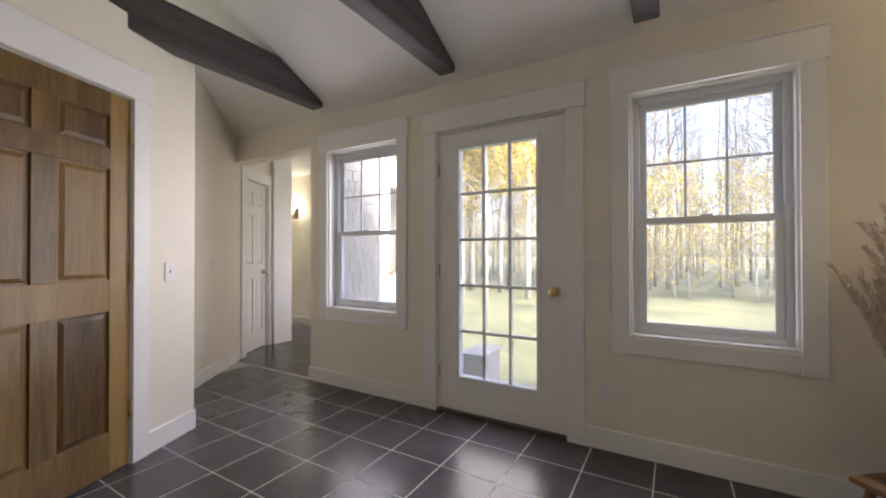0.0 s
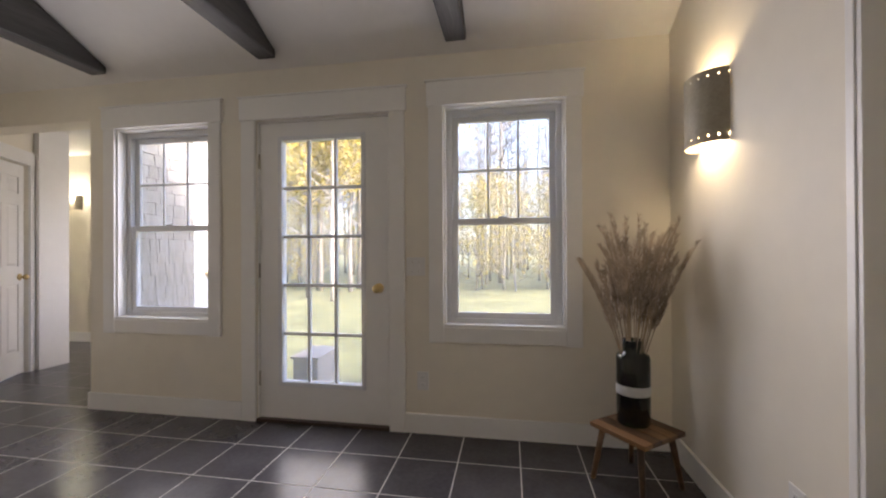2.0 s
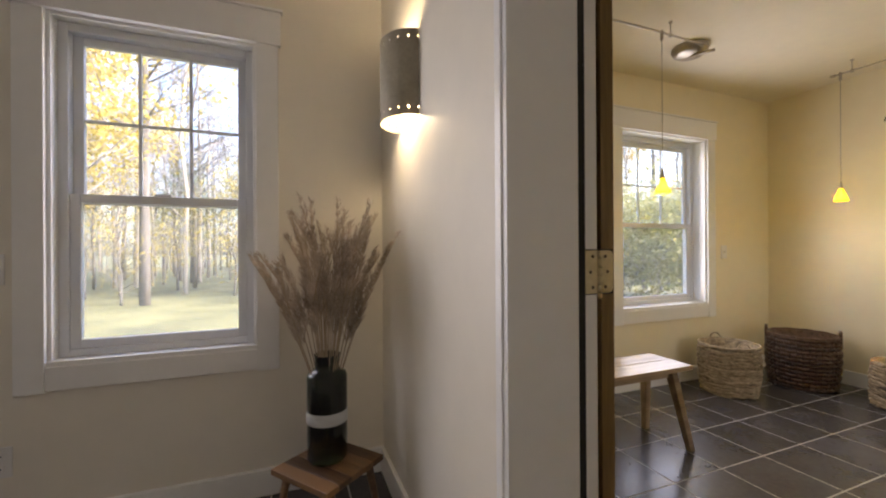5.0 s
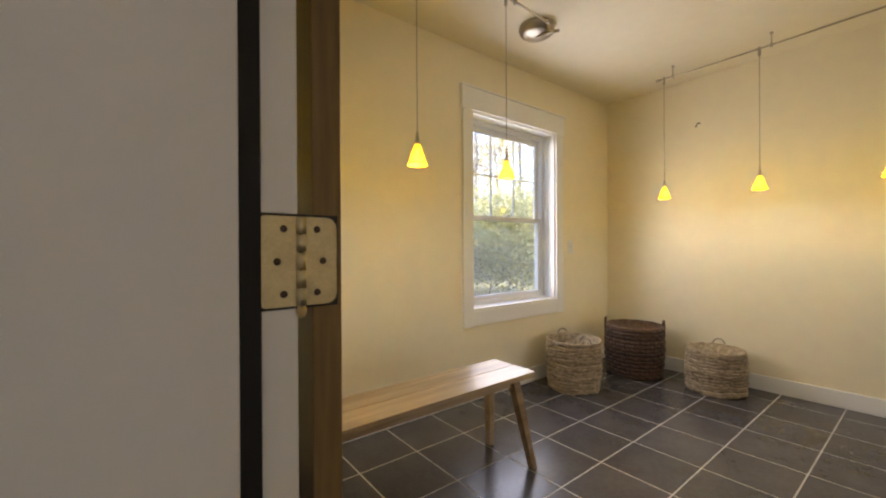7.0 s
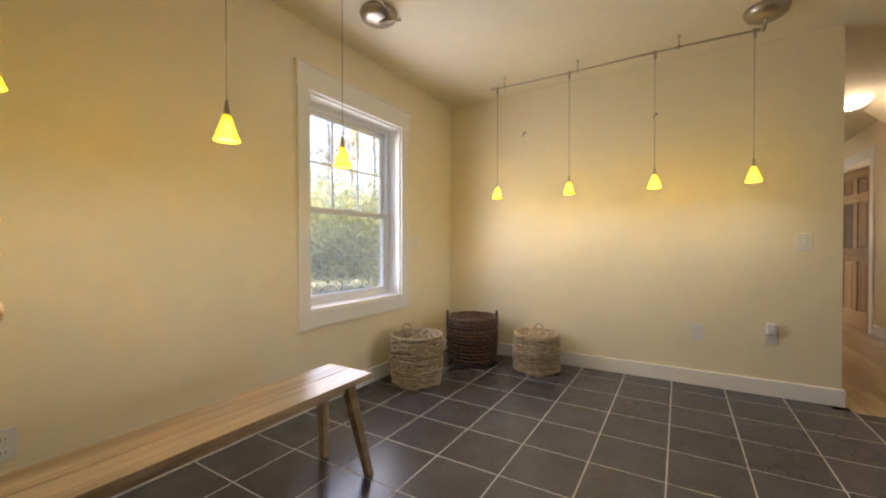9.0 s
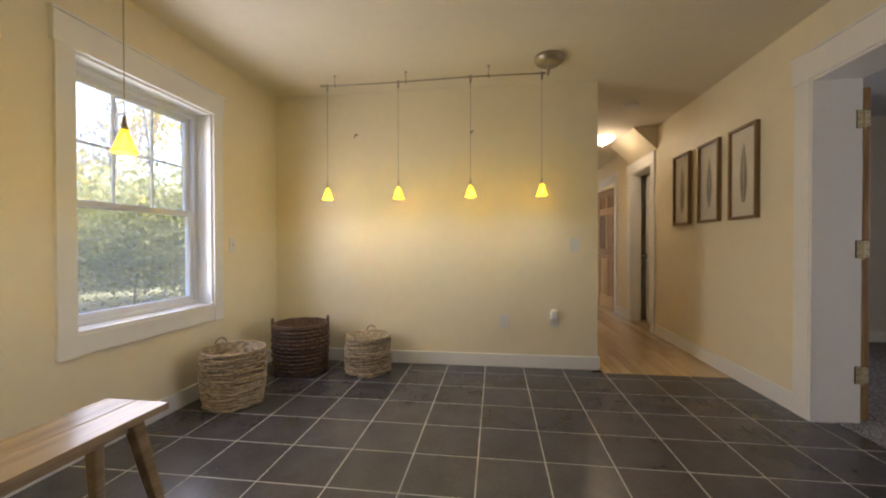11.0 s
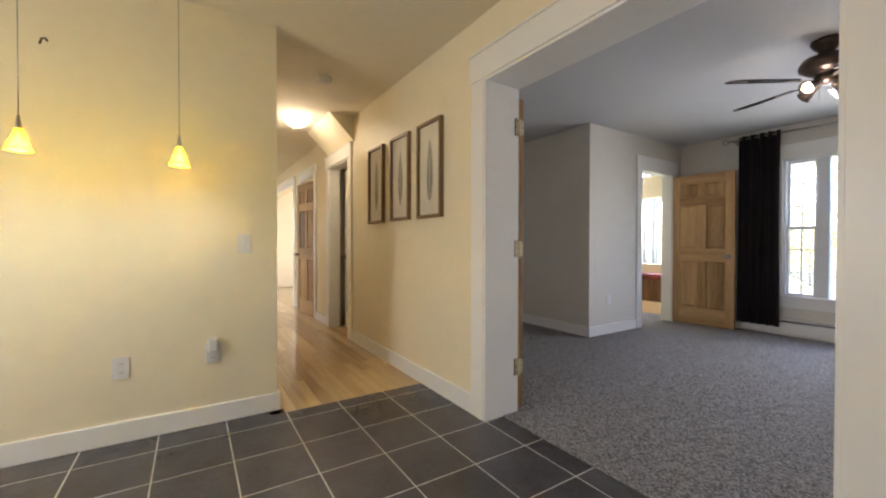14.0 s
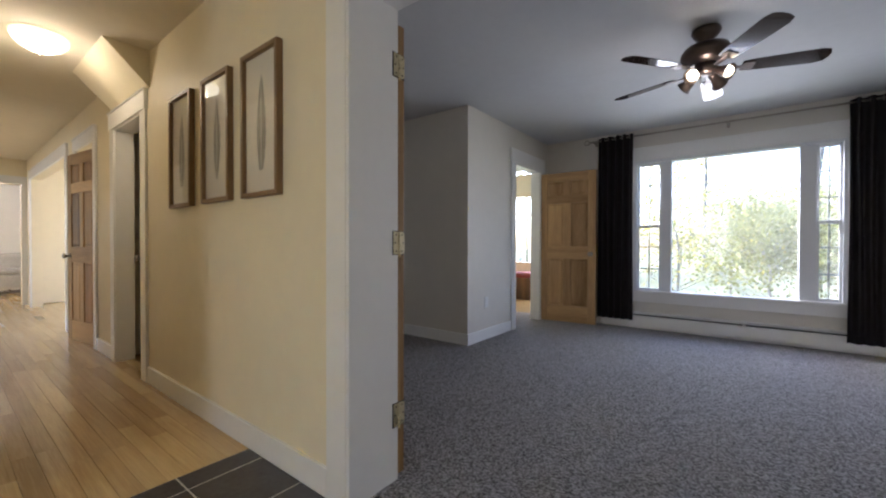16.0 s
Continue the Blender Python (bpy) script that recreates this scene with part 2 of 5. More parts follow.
M_LEAFG = material("green_leaf", (0.12, 0.15, 0.05), 0.7, vary=0.35, scale=0.9, colour2=(0.34, 0.36, 0.13))
M_LEAFO = material("russet_leaf", (0.30, 0.15, 0.05), 0.7, vary=0.35, scale=0.9, colour2=(0.45, 0.30, 0.10))
for leaf_mat in (M_PALELEAF, M_LEAFY, M_LEAFG, M_LEAFO):
    ln, ll = leaf_mat.node_tree.nodes, leaf_mat.node_tree.links
    through_leaf, leaf_mix = ln.new("ShaderNodeBsdfTranslucent"), ln.new("ShaderNodeMixShader")
    leaf_mix.inputs[0].default_value = 0.45
    ll.new(ln["Principled BSDF"].inputs["Base Color"].links[0].from_socket, through_leaf.inputs[0])
    ll.new(ln["Principled BSDF"].outputs[0], leaf_mix.inputs[1])
    ll.new(through_leaf.outputs[0], leaf_mix.inputs[2])
    ll.new(leaf_mix.outputs[0], ln["Material Output"].inputs[0])
M_PATH = material("pale_stone_step", (0.30, 0.29, 0.28), 0.85, vary=0.1, scale=4, bump=0.2)
M_SOFA = material("pale_linen", (0.55, 0.53, 0.50), 0.9, vary=0.05, scale=20, bump=0.2)
M_RED = material("dark_red_cushion", (0.16, 0.025, 0.02), 0.8, vary=0.15)


# ---- mesh helpers ----
def add_box(bm, x0, x1, y0, y1, z0, z1, bevel=0.0):
    r = bmesh.ops.create_cube(bm, size=1)
    vs = r["verts"]
    for v in vs:
        v.co = ((x0 + x1) / 2 + v.co.x * abs(x1 - x0), (y0 + y1) / 2 + v.co.y * abs(y1 - y0), (z0 + z1) / 2 + v.co.z * abs(z1 - z0))
    if bevel:
        es = list({e for v in vs for e in v.link_edges})
        bmesh.ops.bevel(bm, geom=es, offset=bevel, segments=2, affect="EDGES", profile=0.5)


def boxes(*bs, bevel=0.0):
    bm = bmesh.new()
    for b in bs:
        add_box(bm, *b, bevel=bevel)
    return bm


def lathe(profile, seg=32, cap=True):
    bm = bmesh.new()
    rings = []
    for r, z in profile:
        if r < 1e-5:
            rings.append([bm.verts.new((0, 0, z))])
        else:
            rings.append([bm.verts.new((r * math.cos(2 * math.pi * i / seg), r * math.sin(2 * math.pi * i / seg), z)) for i in range(seg)])
    for a, b in zip(rings, rings[1:]):
        for i in range(seg):
            k = (i + 1) % seg
            if len(a) == 1 and len(b) == 1:
                continue
            if len(a) == 1:
                bm.faces.new((a[0], b[k], b[i]))
            elif len(b) == 1:
                bm.faces.new((a[i], a[k], b[0]))
            else:
                bm.faces.new((a[i], a[k], b[k], b[i]))
    bmesh.ops.recalc_face_normals(bm, faces=bm.faces)
    for f in bm.faces:
        f.smooth = True
    return bm


def tube(points, radius, seg=8, closed=False, bm=None, smooth=True):
    """A tube along points; radius a number or one a point."""
    bm = bm or bmesh.new()
    pts = [Vector(p) for p in points]
    rs = radius if isinstance(radius, (list, tuple)) else [radius] * len(pts)
    rings = []
    count = len(pts)
    for i, p in enumerate(pts):
        d = (pts[(i + 1) % count] - pts[i - 1]) if closed else (pts[min(i + 1, count - 1)] - pts[max(i - 1, 0)])
        d.normalize()
        up = Vector((0, 0, 1)) if abs(d.z) < 0.9 else Vector((1, 0, 0))
        a = d.cross(up).normalized()
        b = d.cross(a).normalized()
        rings.append([bm.verts.new(p + rs[i] * (math.cos(2 * math.pi * k / seg) * a + math.sin(2 * math.pi * k / seg) * b)) for k in range(seg)])
    pairs = list(zip(rings, rings[1:])) + ([(rings[-1], rings[0])] if closed else [])
    for r0, r1 in pairs:
        for k in range(seg):
            f = bm.faces.new((r0[k], r0[(k + 1) % seg], r1[(k + 1) % seg], r1[k]))
            f.smooth = smooth
    if not closed:
        bm.faces.new(rings[0])
        bm.faces.new(rings[-1][::-1])
    return bm


def mesh_of(name, bm):
    me = bpy.data.meshes.new(name)
    bmesh.ops.recalc_face_normals(bm, faces=bm.faces)
    bm.to_mesh(me)
    bm.free()
    return me


def part(name, bm, mat, parent=None, label="", m=None):
    me = bm if isinstance(bm, bpy.types.Mesh) else mesh_of(name, bm)
    if not me.materials:
        me.materials.append(mat)
    ob = new(name, me)
    if parent:
        ob.parent = parent
    if m is not None:
        ob.matrix_basis = m
    return tagged(ob, label)


def structure(name, bm, mat, label, category):
    return tagged(part(name, bm, mat), label, category, kind="structure")


def thing(name, m, label, category, group=""):
    ob = new(name)
    ob.empty_display_size = 0.1
    ob.matrix_basis = m
    return tagged(ob, label, category, group)


def wall_boxes(axis, a, b, c0, c1, z0, z1, openings=()):
    """A wall along axis from a to b, between c0 and c1 across, with openings (a0, a1, z0, z1)."""
    out = []

    def put(u0, u1, w0, w1):
        if u1 - u0 > 1e-4 and w1 - w0 > 1e-4:
            out.append((u0, u1, c0, c1, w0, w1) if axis == "x" else (c0, c1, u0, u1, w0, w1))
    at = a
    for o0, o1, oz0, oz1 in sorted(openings):
        put(at, o0, z0, z1)
        put(o0, o1, z0, oz0)
        put(o0, o1, oz1, z1)
        at = o1
    put(at, b, z0, z1)
    return boxes(*out)


# ---- floors and ground ----
structure("ground", boxes((-150, 150, -150, 150, -0.75, -0.45)), M_GRASS, "patchy green and tan autumn lawn around the house", "lawn")
structure("floor_grout", boxes((-6.5, 1.48, -1.10, 2.74, -0.10, -0.0008), (-6.5, -2.68, 2.74, 4.70, -0.10, -0.0008), (1.48, 5.14, -1.10, 3.10, -0.10, -0.0008), (5.14, 5.215, 0.052, 3.10, -0.10, -0.0008), (-3.5, 1.48, -2.2, -1.10, -0.10, -0.0008)), M_GROUT, "pale grout bed under dark slate floor tiles", "floor")
structure("floor_carpet", boxes((0.9, 7.3, -5.62, -1.10, -0.10, 0.006)), M_CARPET, "grey flecked loop-pile carpet", "carpet")
structure("floor_wood_base", boxes((5.14, 17.2, -4.0, 0.052, -0.10, -0.012), (5.215, 17.2, 0.052, 3.6, -0.10, -0.012), (5.5, 9.0, -7.5, -4.0, -0.10, 0.0)), M_MAPLE, "blond maple strip floor", "floor")

# ---- walls ----
N0, N1 = 2.73, 2.90
structure("wall_north_entry", wall_boxes("x", -2.68, 1.48, N0, N1, 0, 2.62, [(-2.45, -1.667, 0.675, 2.085), (-1.30, -0.34, 0, 2.08), (0.02, 0.77, 0.685, 2.095)]), M_MUD, "cream painted entry wall with two windows and a glazed door", "wall")
structure("wall_header_passage", boxes((-4.6, -2.68, N0, N1, 2.165, 2.9)), M_MUD, "cream painted header over the passage opening", "wall")
structure("wall_east_entry", wall_boxes("y", -1.6, 2.73, 1.36, 1.48, 0, 4.0, [(0.56, 1.47, 0, 2.08)]), M_MUD, "cream painted wall with a wall sconce and a doorway", "wall")
structure("wall_west_yellow", wall_boxes("y", -0.97, 3.10, 1.482, 1.58, 0, 2.53, [(0.56, 1.47, 0, 2.08)]), M_YELLOW, "pale yellow wall behind the open pine door", "wall")
structure("wall_north_yellow", wall_boxes("x", 1.36, 5.37, 3.10, 3.27, 0, 2.7, [(3.36, 4.343, 0.64, 2.09)]), M_YELLOW, "pale yellow wall with a double-hung window", "wall")
structure("wall_east_yellow", boxes((5.215, 5.36, 0.09, 3.10, 0, 2.53)), M_YELLOW, "pale yellow wall behind the pendant lamps", "wall")
structure("wall_hall_north", wall_boxes("x", 5.36, 13.1, 0.09, 0.22, 0, 2.53, [(9.0, 12.6, 0, 2.15)]), M_YELLOW, "pale yellow hallway wall", "wall")
structure("wall_south_yellow", wall_boxes("x", 1.58, 13.1, -1.10, -0.97, 0, 2.53, [(2.755, 4.345, 0, 2.12), (6.86, 7.60, 0, 2.10), (8.36, 9.14, 0, 2.12), (9.75, 12.6, 0, 2.15)]), M_YELLOW, "pale yellow wall with three framed prints", "wall")
structure("wall_grey_north", wall_boxes("x", 0.9, 6.85, -1.23, -1.102, 0, 2.53, [(2.755, 4.345, 0, 2.12), (6.86, 7.60, 0, 2.10)]), M_GREY, "greige wall around the double doorway", "wall")
structure("wall_grey_south", wall_boxes("x", 0.9, 5.55, -5.62, -5.46, 0, 2.53, [(2.29, 4.225, 0.46, 2.13)]), M_GREY, "greige wall with a wide picture window", "wall")
structure("wall_grey_west", boxes((0.78, 0.9, -5.62, -1.102, 0, 2.53)), M_GREY, "greige side wall", "wall")
structure("wall_grey_closet_front", boxes((5.40, 6.62, -3.48, -3.38, 0, 2.53)), M_GREY, "greige closet wall facing the doorway", "wall")
structure("wall_grey_closet_side", wall_boxes("y", -5.46, -3.48, 5.40, 5.52, 0, 2.53, [(-5.20, -4.44, 0, 2.10)]), M_GREY, "pale greige wall with an open doorway", "wall")
structure("wall_grey_east", boxes((6.62, 6.75, -3.48, -1.23, 0, 2.53)), M_GREY, "greige side wall", "wall")
structure("wall_inner_room", boxes((8.3, 8.45, -7.5, -3.48, 0, 2.53)), M_TRIM, "white wall of the room past the grey room", "wall")
structure("wall_inner_room_south", wall_boxes("x", 5.55, 8.45, -7.62, -7.5, 0, 2.53, [(6.0, 7.5, 0.7, 2.08)]), M_YELLOW, "cream side wall", "wall")
structure("wall_inner_room_west", boxes((5.45, 5.55, -7.62, -5.62, 0, 2.53)), M_YELLOW, "cream side wall", "wall")
structure("wall_inner_room_north", boxes((6.75, 8.3, -3.58, -3.48, 0, 2.53)), M_YELLOW, "cream side wall", "wall")
structure("wall_entry_south", boxes((-2.2, 1.36, -1.72, -1.6, 0, 4.0)), M_MUD, "cream painted end wall", "wall")


def slant_wall(name, p, q, thick, z1, mat, label, openings=()):
    d = Vector((q[0] - p[0], q[1] - p[1], 0))
    bm = wall_boxes("x", 0, d.length, 0, thick, 0, z1, openings)
    ob = structure(name, bm, mat, label, "wall")
    ob.matrix_basis = pose(p[0], p[1], 0, 0, 0, math.degrees(math.atan2(d.y, d.x)))
    return ob


SW0, SW1 = (-1.25, -1.60), (-2.56, 1.64)
SWL = math.hypot(SW1[0] - SW0[0], SW1[1] - SW0[1])
slant_wall("wall_west_entry", SW0, SW1, 0.16, 2.52, M_MUD, "cream slanted wall with a pine panel door", [(SWL - 1.30, SWL - 0.46, 0, 2.05)])
slant_wall("wall_west_entry_return", (-2.588, 1.629), (-3.9, 0.9), 0.12, 2.52, M_MUD, "cream return wall")
slant_wall("wall_passage", (-2.95, 1.48), (-3.93, 2.84), 0.14, 2.75, M_MUD, "cream slanted passage wall")
slant_wall("wall_passage_door", (-3.93, 2.84), (-4.27, 3.45), 0.14, 2.45, M_MUD, "cream passage wall around a white door", [(0.07, 0.62, 0, 2.03)])
structure("wall_passage_end", boxes((-4.40, -4.20, 3.45, 3.72, 0, 2.45), (-6.4, -4.40, 3.45, 3.57, 0, 2.45)), M_TRIM, "white wall end past the passage door", "wall")
structure("wall_passage_far", boxes((-6.4, -2.68, 4.56, 4.7, 0, 2.45), (-6.5, -6.4, 3.45, 4.7, 0, 2.45)), M_MUD, "cream wall with a small lit sconce", "wall")
structure("wall_wing_east", wall_boxes("y", 2.90, 4.56, -2.68, -2.61, -0.45, 2.7, [(3.80, 4.35, 0.95, 1.95)]), M_MUD, "cream wing wall", "wall")
structure("wall_hall_end", wall_boxes("y", -4.0, 3.6, 13.1, 13.24, 0, 2.53, [(-0.90, 0.0, 0, 2.1)]), M_YELLOW, "hallway end wall with a cased opening", "wall")
structure("wall_living_far", wall_boxes("y", -4.0, 3.6, 17.0, 17.2, 0, 2.53, [(0.3, 1.6, 0.8, 2.1)]), M_TRIM, "white wall of the far living room", "wall")
structure("wall_living_sides", boxes((13.24, 17.2, -2.62, -2.5, 0, 2.53), (13.24, 17.2, 2.4, 2.52, 0, 2.53)), M_TRIM, "white living room side wall", "wall")
structure("wall_side_room", wall_boxes("x", 8.3, 13.1, -4.0, -3.88, 0, 2.53, [(9.9, 12.4, 0.7, 2.1)]), M_TRIM, "white wall of a bright side room", "wall")
structure("wall_side_room_west", boxes((8.2, 8.3, -3.48, -1.10, 0, 2.53)), M_YELLOW, "side room wall", "wall")
structure("wall_side_room_north", wall_boxes("x", 8.3, 13.1, 3.5, 3.62, 0, 2.53, [(9.3, 12.4, 0.7, 2.1)]), M_TRIM, "white wall of a bright side room", "wall")
structure("wall_side_room_north_west", boxes((8.2, 8.3, 0.22, 3.62, 0, 2.53)), M_YELLOW, "side room wall", "wall")
structure("wall_hall_closet", boxes((6.75, 7.75, -1.95, -1.85, 0, 2.53), (7.75, 7.85, -1.95, -1.10, 0, 2.53)), M_YELLOW, "closet back wall", "wall")

# ---- ceilings ----
structure("ceiling_yellow", boxes((1.482, 5.36, -1.10, 3.27, 2.53, 2.63), (5.36, 13.2, -1.10, 0.22, 2.53, 2.63), (8.2, 13.2, 0.22, 3.62, 2.53, 2.63)), M_CEILC, "cream painted ceiling", "ceiling")
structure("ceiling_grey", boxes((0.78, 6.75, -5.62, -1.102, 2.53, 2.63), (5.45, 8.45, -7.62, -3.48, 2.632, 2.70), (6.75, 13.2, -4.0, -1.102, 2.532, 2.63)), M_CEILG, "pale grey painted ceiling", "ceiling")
structure("ceiling_living", boxes((13.2, 17.2, -2.62, 2.52, 2.53, 2.63)), M_CEIL, "off-white painted ceiling", "ceiling")
structure("ceiling_passage", boxes((-6.5, -2.61, 2.90, 4.7, 2.45, 2.55), (-6.5, -2.5, 2.56, 2.9, 2.9, 3.0)), M_CEIL, "off-white painted ceiling", "ceiling")


def slope(name, y0, z0, y1, z1):
    bm = bmesh.new()
    vs = [bm.verts.new((x, y, z + dz)) for x in (-4.9, 1.48) for y, z in ((y0, z0), (y1, z1)) for dz in (0, 0.14)]
    for f in ((0, 2, 6, 4), (1, 5, 7, 3), (0, 1, 3, 2), (4, 6, 7, 5), (0, 4, 5, 1), (2, 3, 7, 6)):
        bm.faces.new([vs[i] for i in f])
    return structure(name, bm, M_CEIL, "off-white sloping ceiling over the entry", "ceiling")


PITCH = 0.49
slope("ceiling_slope_north", 2.88, 2.43 - 0.15 * PITCH, 0.5, 2.43 + 2.23 * PITCH)
slope("ceiling_slope_south", 0.5, 2.43 + 2.23 * PITCH, -1.72, 2.43)


def beam(x, w=0.125):
    bm = bmesh.new()
    prof = [(2.60, 2.435), (-1.5, 2.435), (-1.5, 2.5), (-1.0, 2.70), (2.16, 2.70), (2.60, 2.485)]
    a = [bm.verts.new((x - w / 2, y, z)) for y, z in prof]
    b = [bm.verts.new((x + w / 2, y, z)) for y, z in prof]
    bm.faces.new(a)
    bm.faces.new(b[::-1])
    for i in range(len(a)):
        bm.faces.new((a[i], b[i], b[(i + 1) % len(a)], a[(i + 1) % len(a)]))
    bmesh.ops.bevel(bm, geom=bm.edges[:], offset=0.006, segments=1, affect="EDGES")
    return tagged(part("ceiling_beam", bm, M_BEAM), "grey-stained rough wooden tie beam under the sloping ceiling", "beam", "ceiling beams")


for bx in (-2.44, -1.13, 0.12):
    beam(bx)

# ---- trim ----
def trim(name, *bs, label="white painted trim board", bevel=0.003):
    return structure(name, boxes(*bs, bevel=bevel), M_TRIM, label, "trim")


BH = 0.125
trim("baseboard", (-2.69, -1.41, 2.714, 2.732, 0, BH), label="white painted baseboard")
trim("baseboard", (-0.235, 1.36, 2.714, 2.732, 0, BH), label="white painted baseboard")
trim("baseboard", (1.344, 1.362, 1.50, 2.714, 0, BH), label="white painted baseboard")
trim("baseboard", (5.199, 5.217, 0.09, 3.10, 0, 0.115), label="white painted baseboard")
trim("baseboard", (1.60, 5.20, 3.084, 3.102, 0, 0.115), label="white painted baseboard")
trim("baseboard", (5.199, 5.36, 0.074, 0.092, 0, 0.115), label="white painted baseboard")
trim("baseboard", (4.475, 6.72, -0.972, -0.954, 0, 0.125), label="white painted baseboard")
trim("baseboard", (7.74, 8.25, -0.972, -0.954, 0, 0.125), label="white painted baseboard")
trim("baseboard", (5.385, 6.62, -3.382, -3.364, 0, 0.125), label="white painted baseboard")
trim("baseboard", (5.384, 5.402, -4.32, -3.364, 0, 0.125), label="white painted baseboard")
trim("baseboard", (6.604, 6.622, -3.364, -1.23, 0, 0.125), label="white painted baseboard")
trim("baseboard", (-6.4, -2.68, 4.544, 4.562, 0, 0.125), label="white painted baseboard")


def trim_slant(name, p, q, s0, s1, z0, z1, out=0.016, label="white painted baseboard"):
    d = Vector((q[0] - p[0], q[1] - p[1], 0))
    ob = structure(name, boxes((s0, s1, -out, 0.002, z0, z1), bevel=0.003), M_TRIM, label, "trim")
    ob.matrix_basis = pose(p[0], p[1], 0, 0, 0, math.degrees(math.atan2(d.y, d.x)))


trim_slant("baseboard", SW0, SW1, SWL - 0.36, SWL, 0, 0.125)
trim_slant("baseboard", (-2.95, 1.48), (-3.93, 2.84), 0.0, 1.60, 0, 0.125)
trim_slant("trim", (-3.93, 2.84), (-4.27, 3.45), -0.03, 0.07, 0, 2.16, 0.02, "white painted door casing")
trim_slant("trim", (-3.93, 2.84), (-4.27, 3.45), 0.07, 0.69, 2.03, 2.16, 0.022, "white painted door casing")
trim_slant("trim", (-3.93, 2.84), (-4.27, 3.45), 0.62, 0.70, 0, 2.03, 0.02, "white painted door casing")
trim_slant("trim", SW0, SW1, SWL - 0.46, SWL - 0.36, 0, 2.05, 0.02, "white painted door casing")
trim_slant("trim", SW0, SW1, SWL - 1.42, SWL - 0.34, 2.05, 2.22, 0.024, "white painted door head casing")
trim_slant("trim", SW0, SW1, SWL - 1.40, SWL - 1.30, 0, 2.05, 0.02, "white painted door casing")


def casing_n(name, x0, x1, z0, z1, y, head=0.165, side=0.095, apron=0.0, out=-1, ear=0.012, label="white painted flat casing boards"):
    """Casing boards on a wall along x at y; out is the side on which they stand proud."""
    t = 0.02 * out
    th = 0.027 * out
    lo = 0 if not apron else z0 - apron
    ya = y - 0.002 * out
    bs = [(x0 - side, x0, ya, y + t, lo, z1), (x1, x1 + side, ya, y + t, lo, z1), (x0 - side - ear, x1 + side + ear, ya, y + th, z1, z1 + head - 0.012), (x0 - side - ear - 0.01, x1 + side + ear + 0.01, ya, y + th * 1.35, z1 + head - 0.012, z1 + head)]
    if apron:
        bs.append((x0, x1, ya, y + t * 0.9, z0 - apron + 0.006, z0))
    bs = [(min(a, b), max(a, b), min(c, d), max(c, d), e, f) for a, b, c, d, e, f in bs]
    return trim(name, *bs, label=label, bevel=0.0025)


def casing_w(name, y0, y1, z1, x, out=-1, head=0.165, side=0.095, label="white painted flat casing boards"):
    t, th, xa = 0.02 * out, 0.027 * out, x - 0.002 * out
    bs = [(xa, x + t, y0 - side, y0, 0, z1), (xa, x + t, y1, y1 + side, 0, z1), (xa, x + th, y0 - side - 0.012, y1 + side + 0.012, z1, z1 + head)]
    bs = [(min(a, b), max(a, b), c, d, e, f) for a, b, c, d, e, f in bs]
    return trim(name, *bs, label=label, bevel=0.0025)


casing_n("trim", -2.45, -1.667, 0.675, 2.085, N0, apron=0.10)
casing_n("trim", -1.30, -0.34, 0, 2.08, N0, side=0.105)
casing_n("trim", 0.02, 0.77, 0.685, 2.095, N0, apron=0.10)
casing_n("trim", 3.36, 4.343, 0.64, 2.09, 3.10, apron=0.11)
casing_n("trim", 2.755, 4.345, 0, 2.12, -0.97, out=1, head=0.175, side=0.125)
casing_n("trim", 6.86, 7.60, 0, 2.10, -0.97, out=1, head=0.155, side=0.12)
casing_n("trim", 8.36, 9.14, 0, 2.12, -0.97, out=1, head=0.14, side=0.10)
casing_n("trim", 9.75, 12.6, 0, 2.15, -0.97, out=1, head=0.14, side=0.12)
casing_n("trim", 2.29, 4.225, 0.46, 2.13, -5.46, out=1, head=0.17, side=0.09, apron=0.12)
casing_w("trim", -5.20, -4.44, 2.10, 5.40, out=-1, head=0.17, side=0.11)
casing_w("trim", -0.90, 0.0, 2.10, 13.1, out=-1, head=0.14)
casing_w("trim", 0.56, 1.47, 2.08, 1.36, out=-1, side=0.028)
# jamb linings
trim("jamb_lining", (1.345, 1.535, 1.452, 1.472, 0, 2.08), (1.345, 1.60, 0.558, 0.578, 0, 2.08), (1.345, 1.60, 0.578, 1.452, 2.06, 2.082), (1.557, 1.598, 1.462, 1.474, 0, 2.08), label="white painted door jamb with a stop", bevel=0.002)
tagged(part("weather_strip", boxes((1.535, 1.557, 1.456, 1.470, 0, 2.06)), M_BLACK), "black rubber weather strip along the door jamb", "weather strip")
trim("jamb_lining", (4.330, 4.347, -1.232, -0.955, 0, 2.12), (2.753, 2.770, -1.232, -0.955, 0, 2.12), (2.77, 4.33, -1.232, -0.955, 2.104, 2.122), label="white painted wide jamb lining")
trim("jamb_lining", (6.858, 6.875, -1.10, -0.96, 0, 2.10), (7.585, 7.602, -1.10, -0.96, 0, 2.10), (6.875, 7.585, -1.10, -0.96, 2.084, 2.102), label="white painted jamb lining")
trim("jamb_lining", (5.39, 5.53, -5.202, -5.185, 0, 2.10), (5.39, 5.53, -4.457, -4.44, 0, 2.10), (5.39, 5.53, -5.185, -4.457, 2.084, 2.102), label="white painted jamb lining")
# Threshold coloured dark to stand in for the gap under the glazed door.
structure("threshold", boxes((-1.30, -0.34, 2.715, 2.90, -0.002, 0.019), bevel=0.004), M_FAN, "door threshold coloured dark for the gap under the door", "threshold")


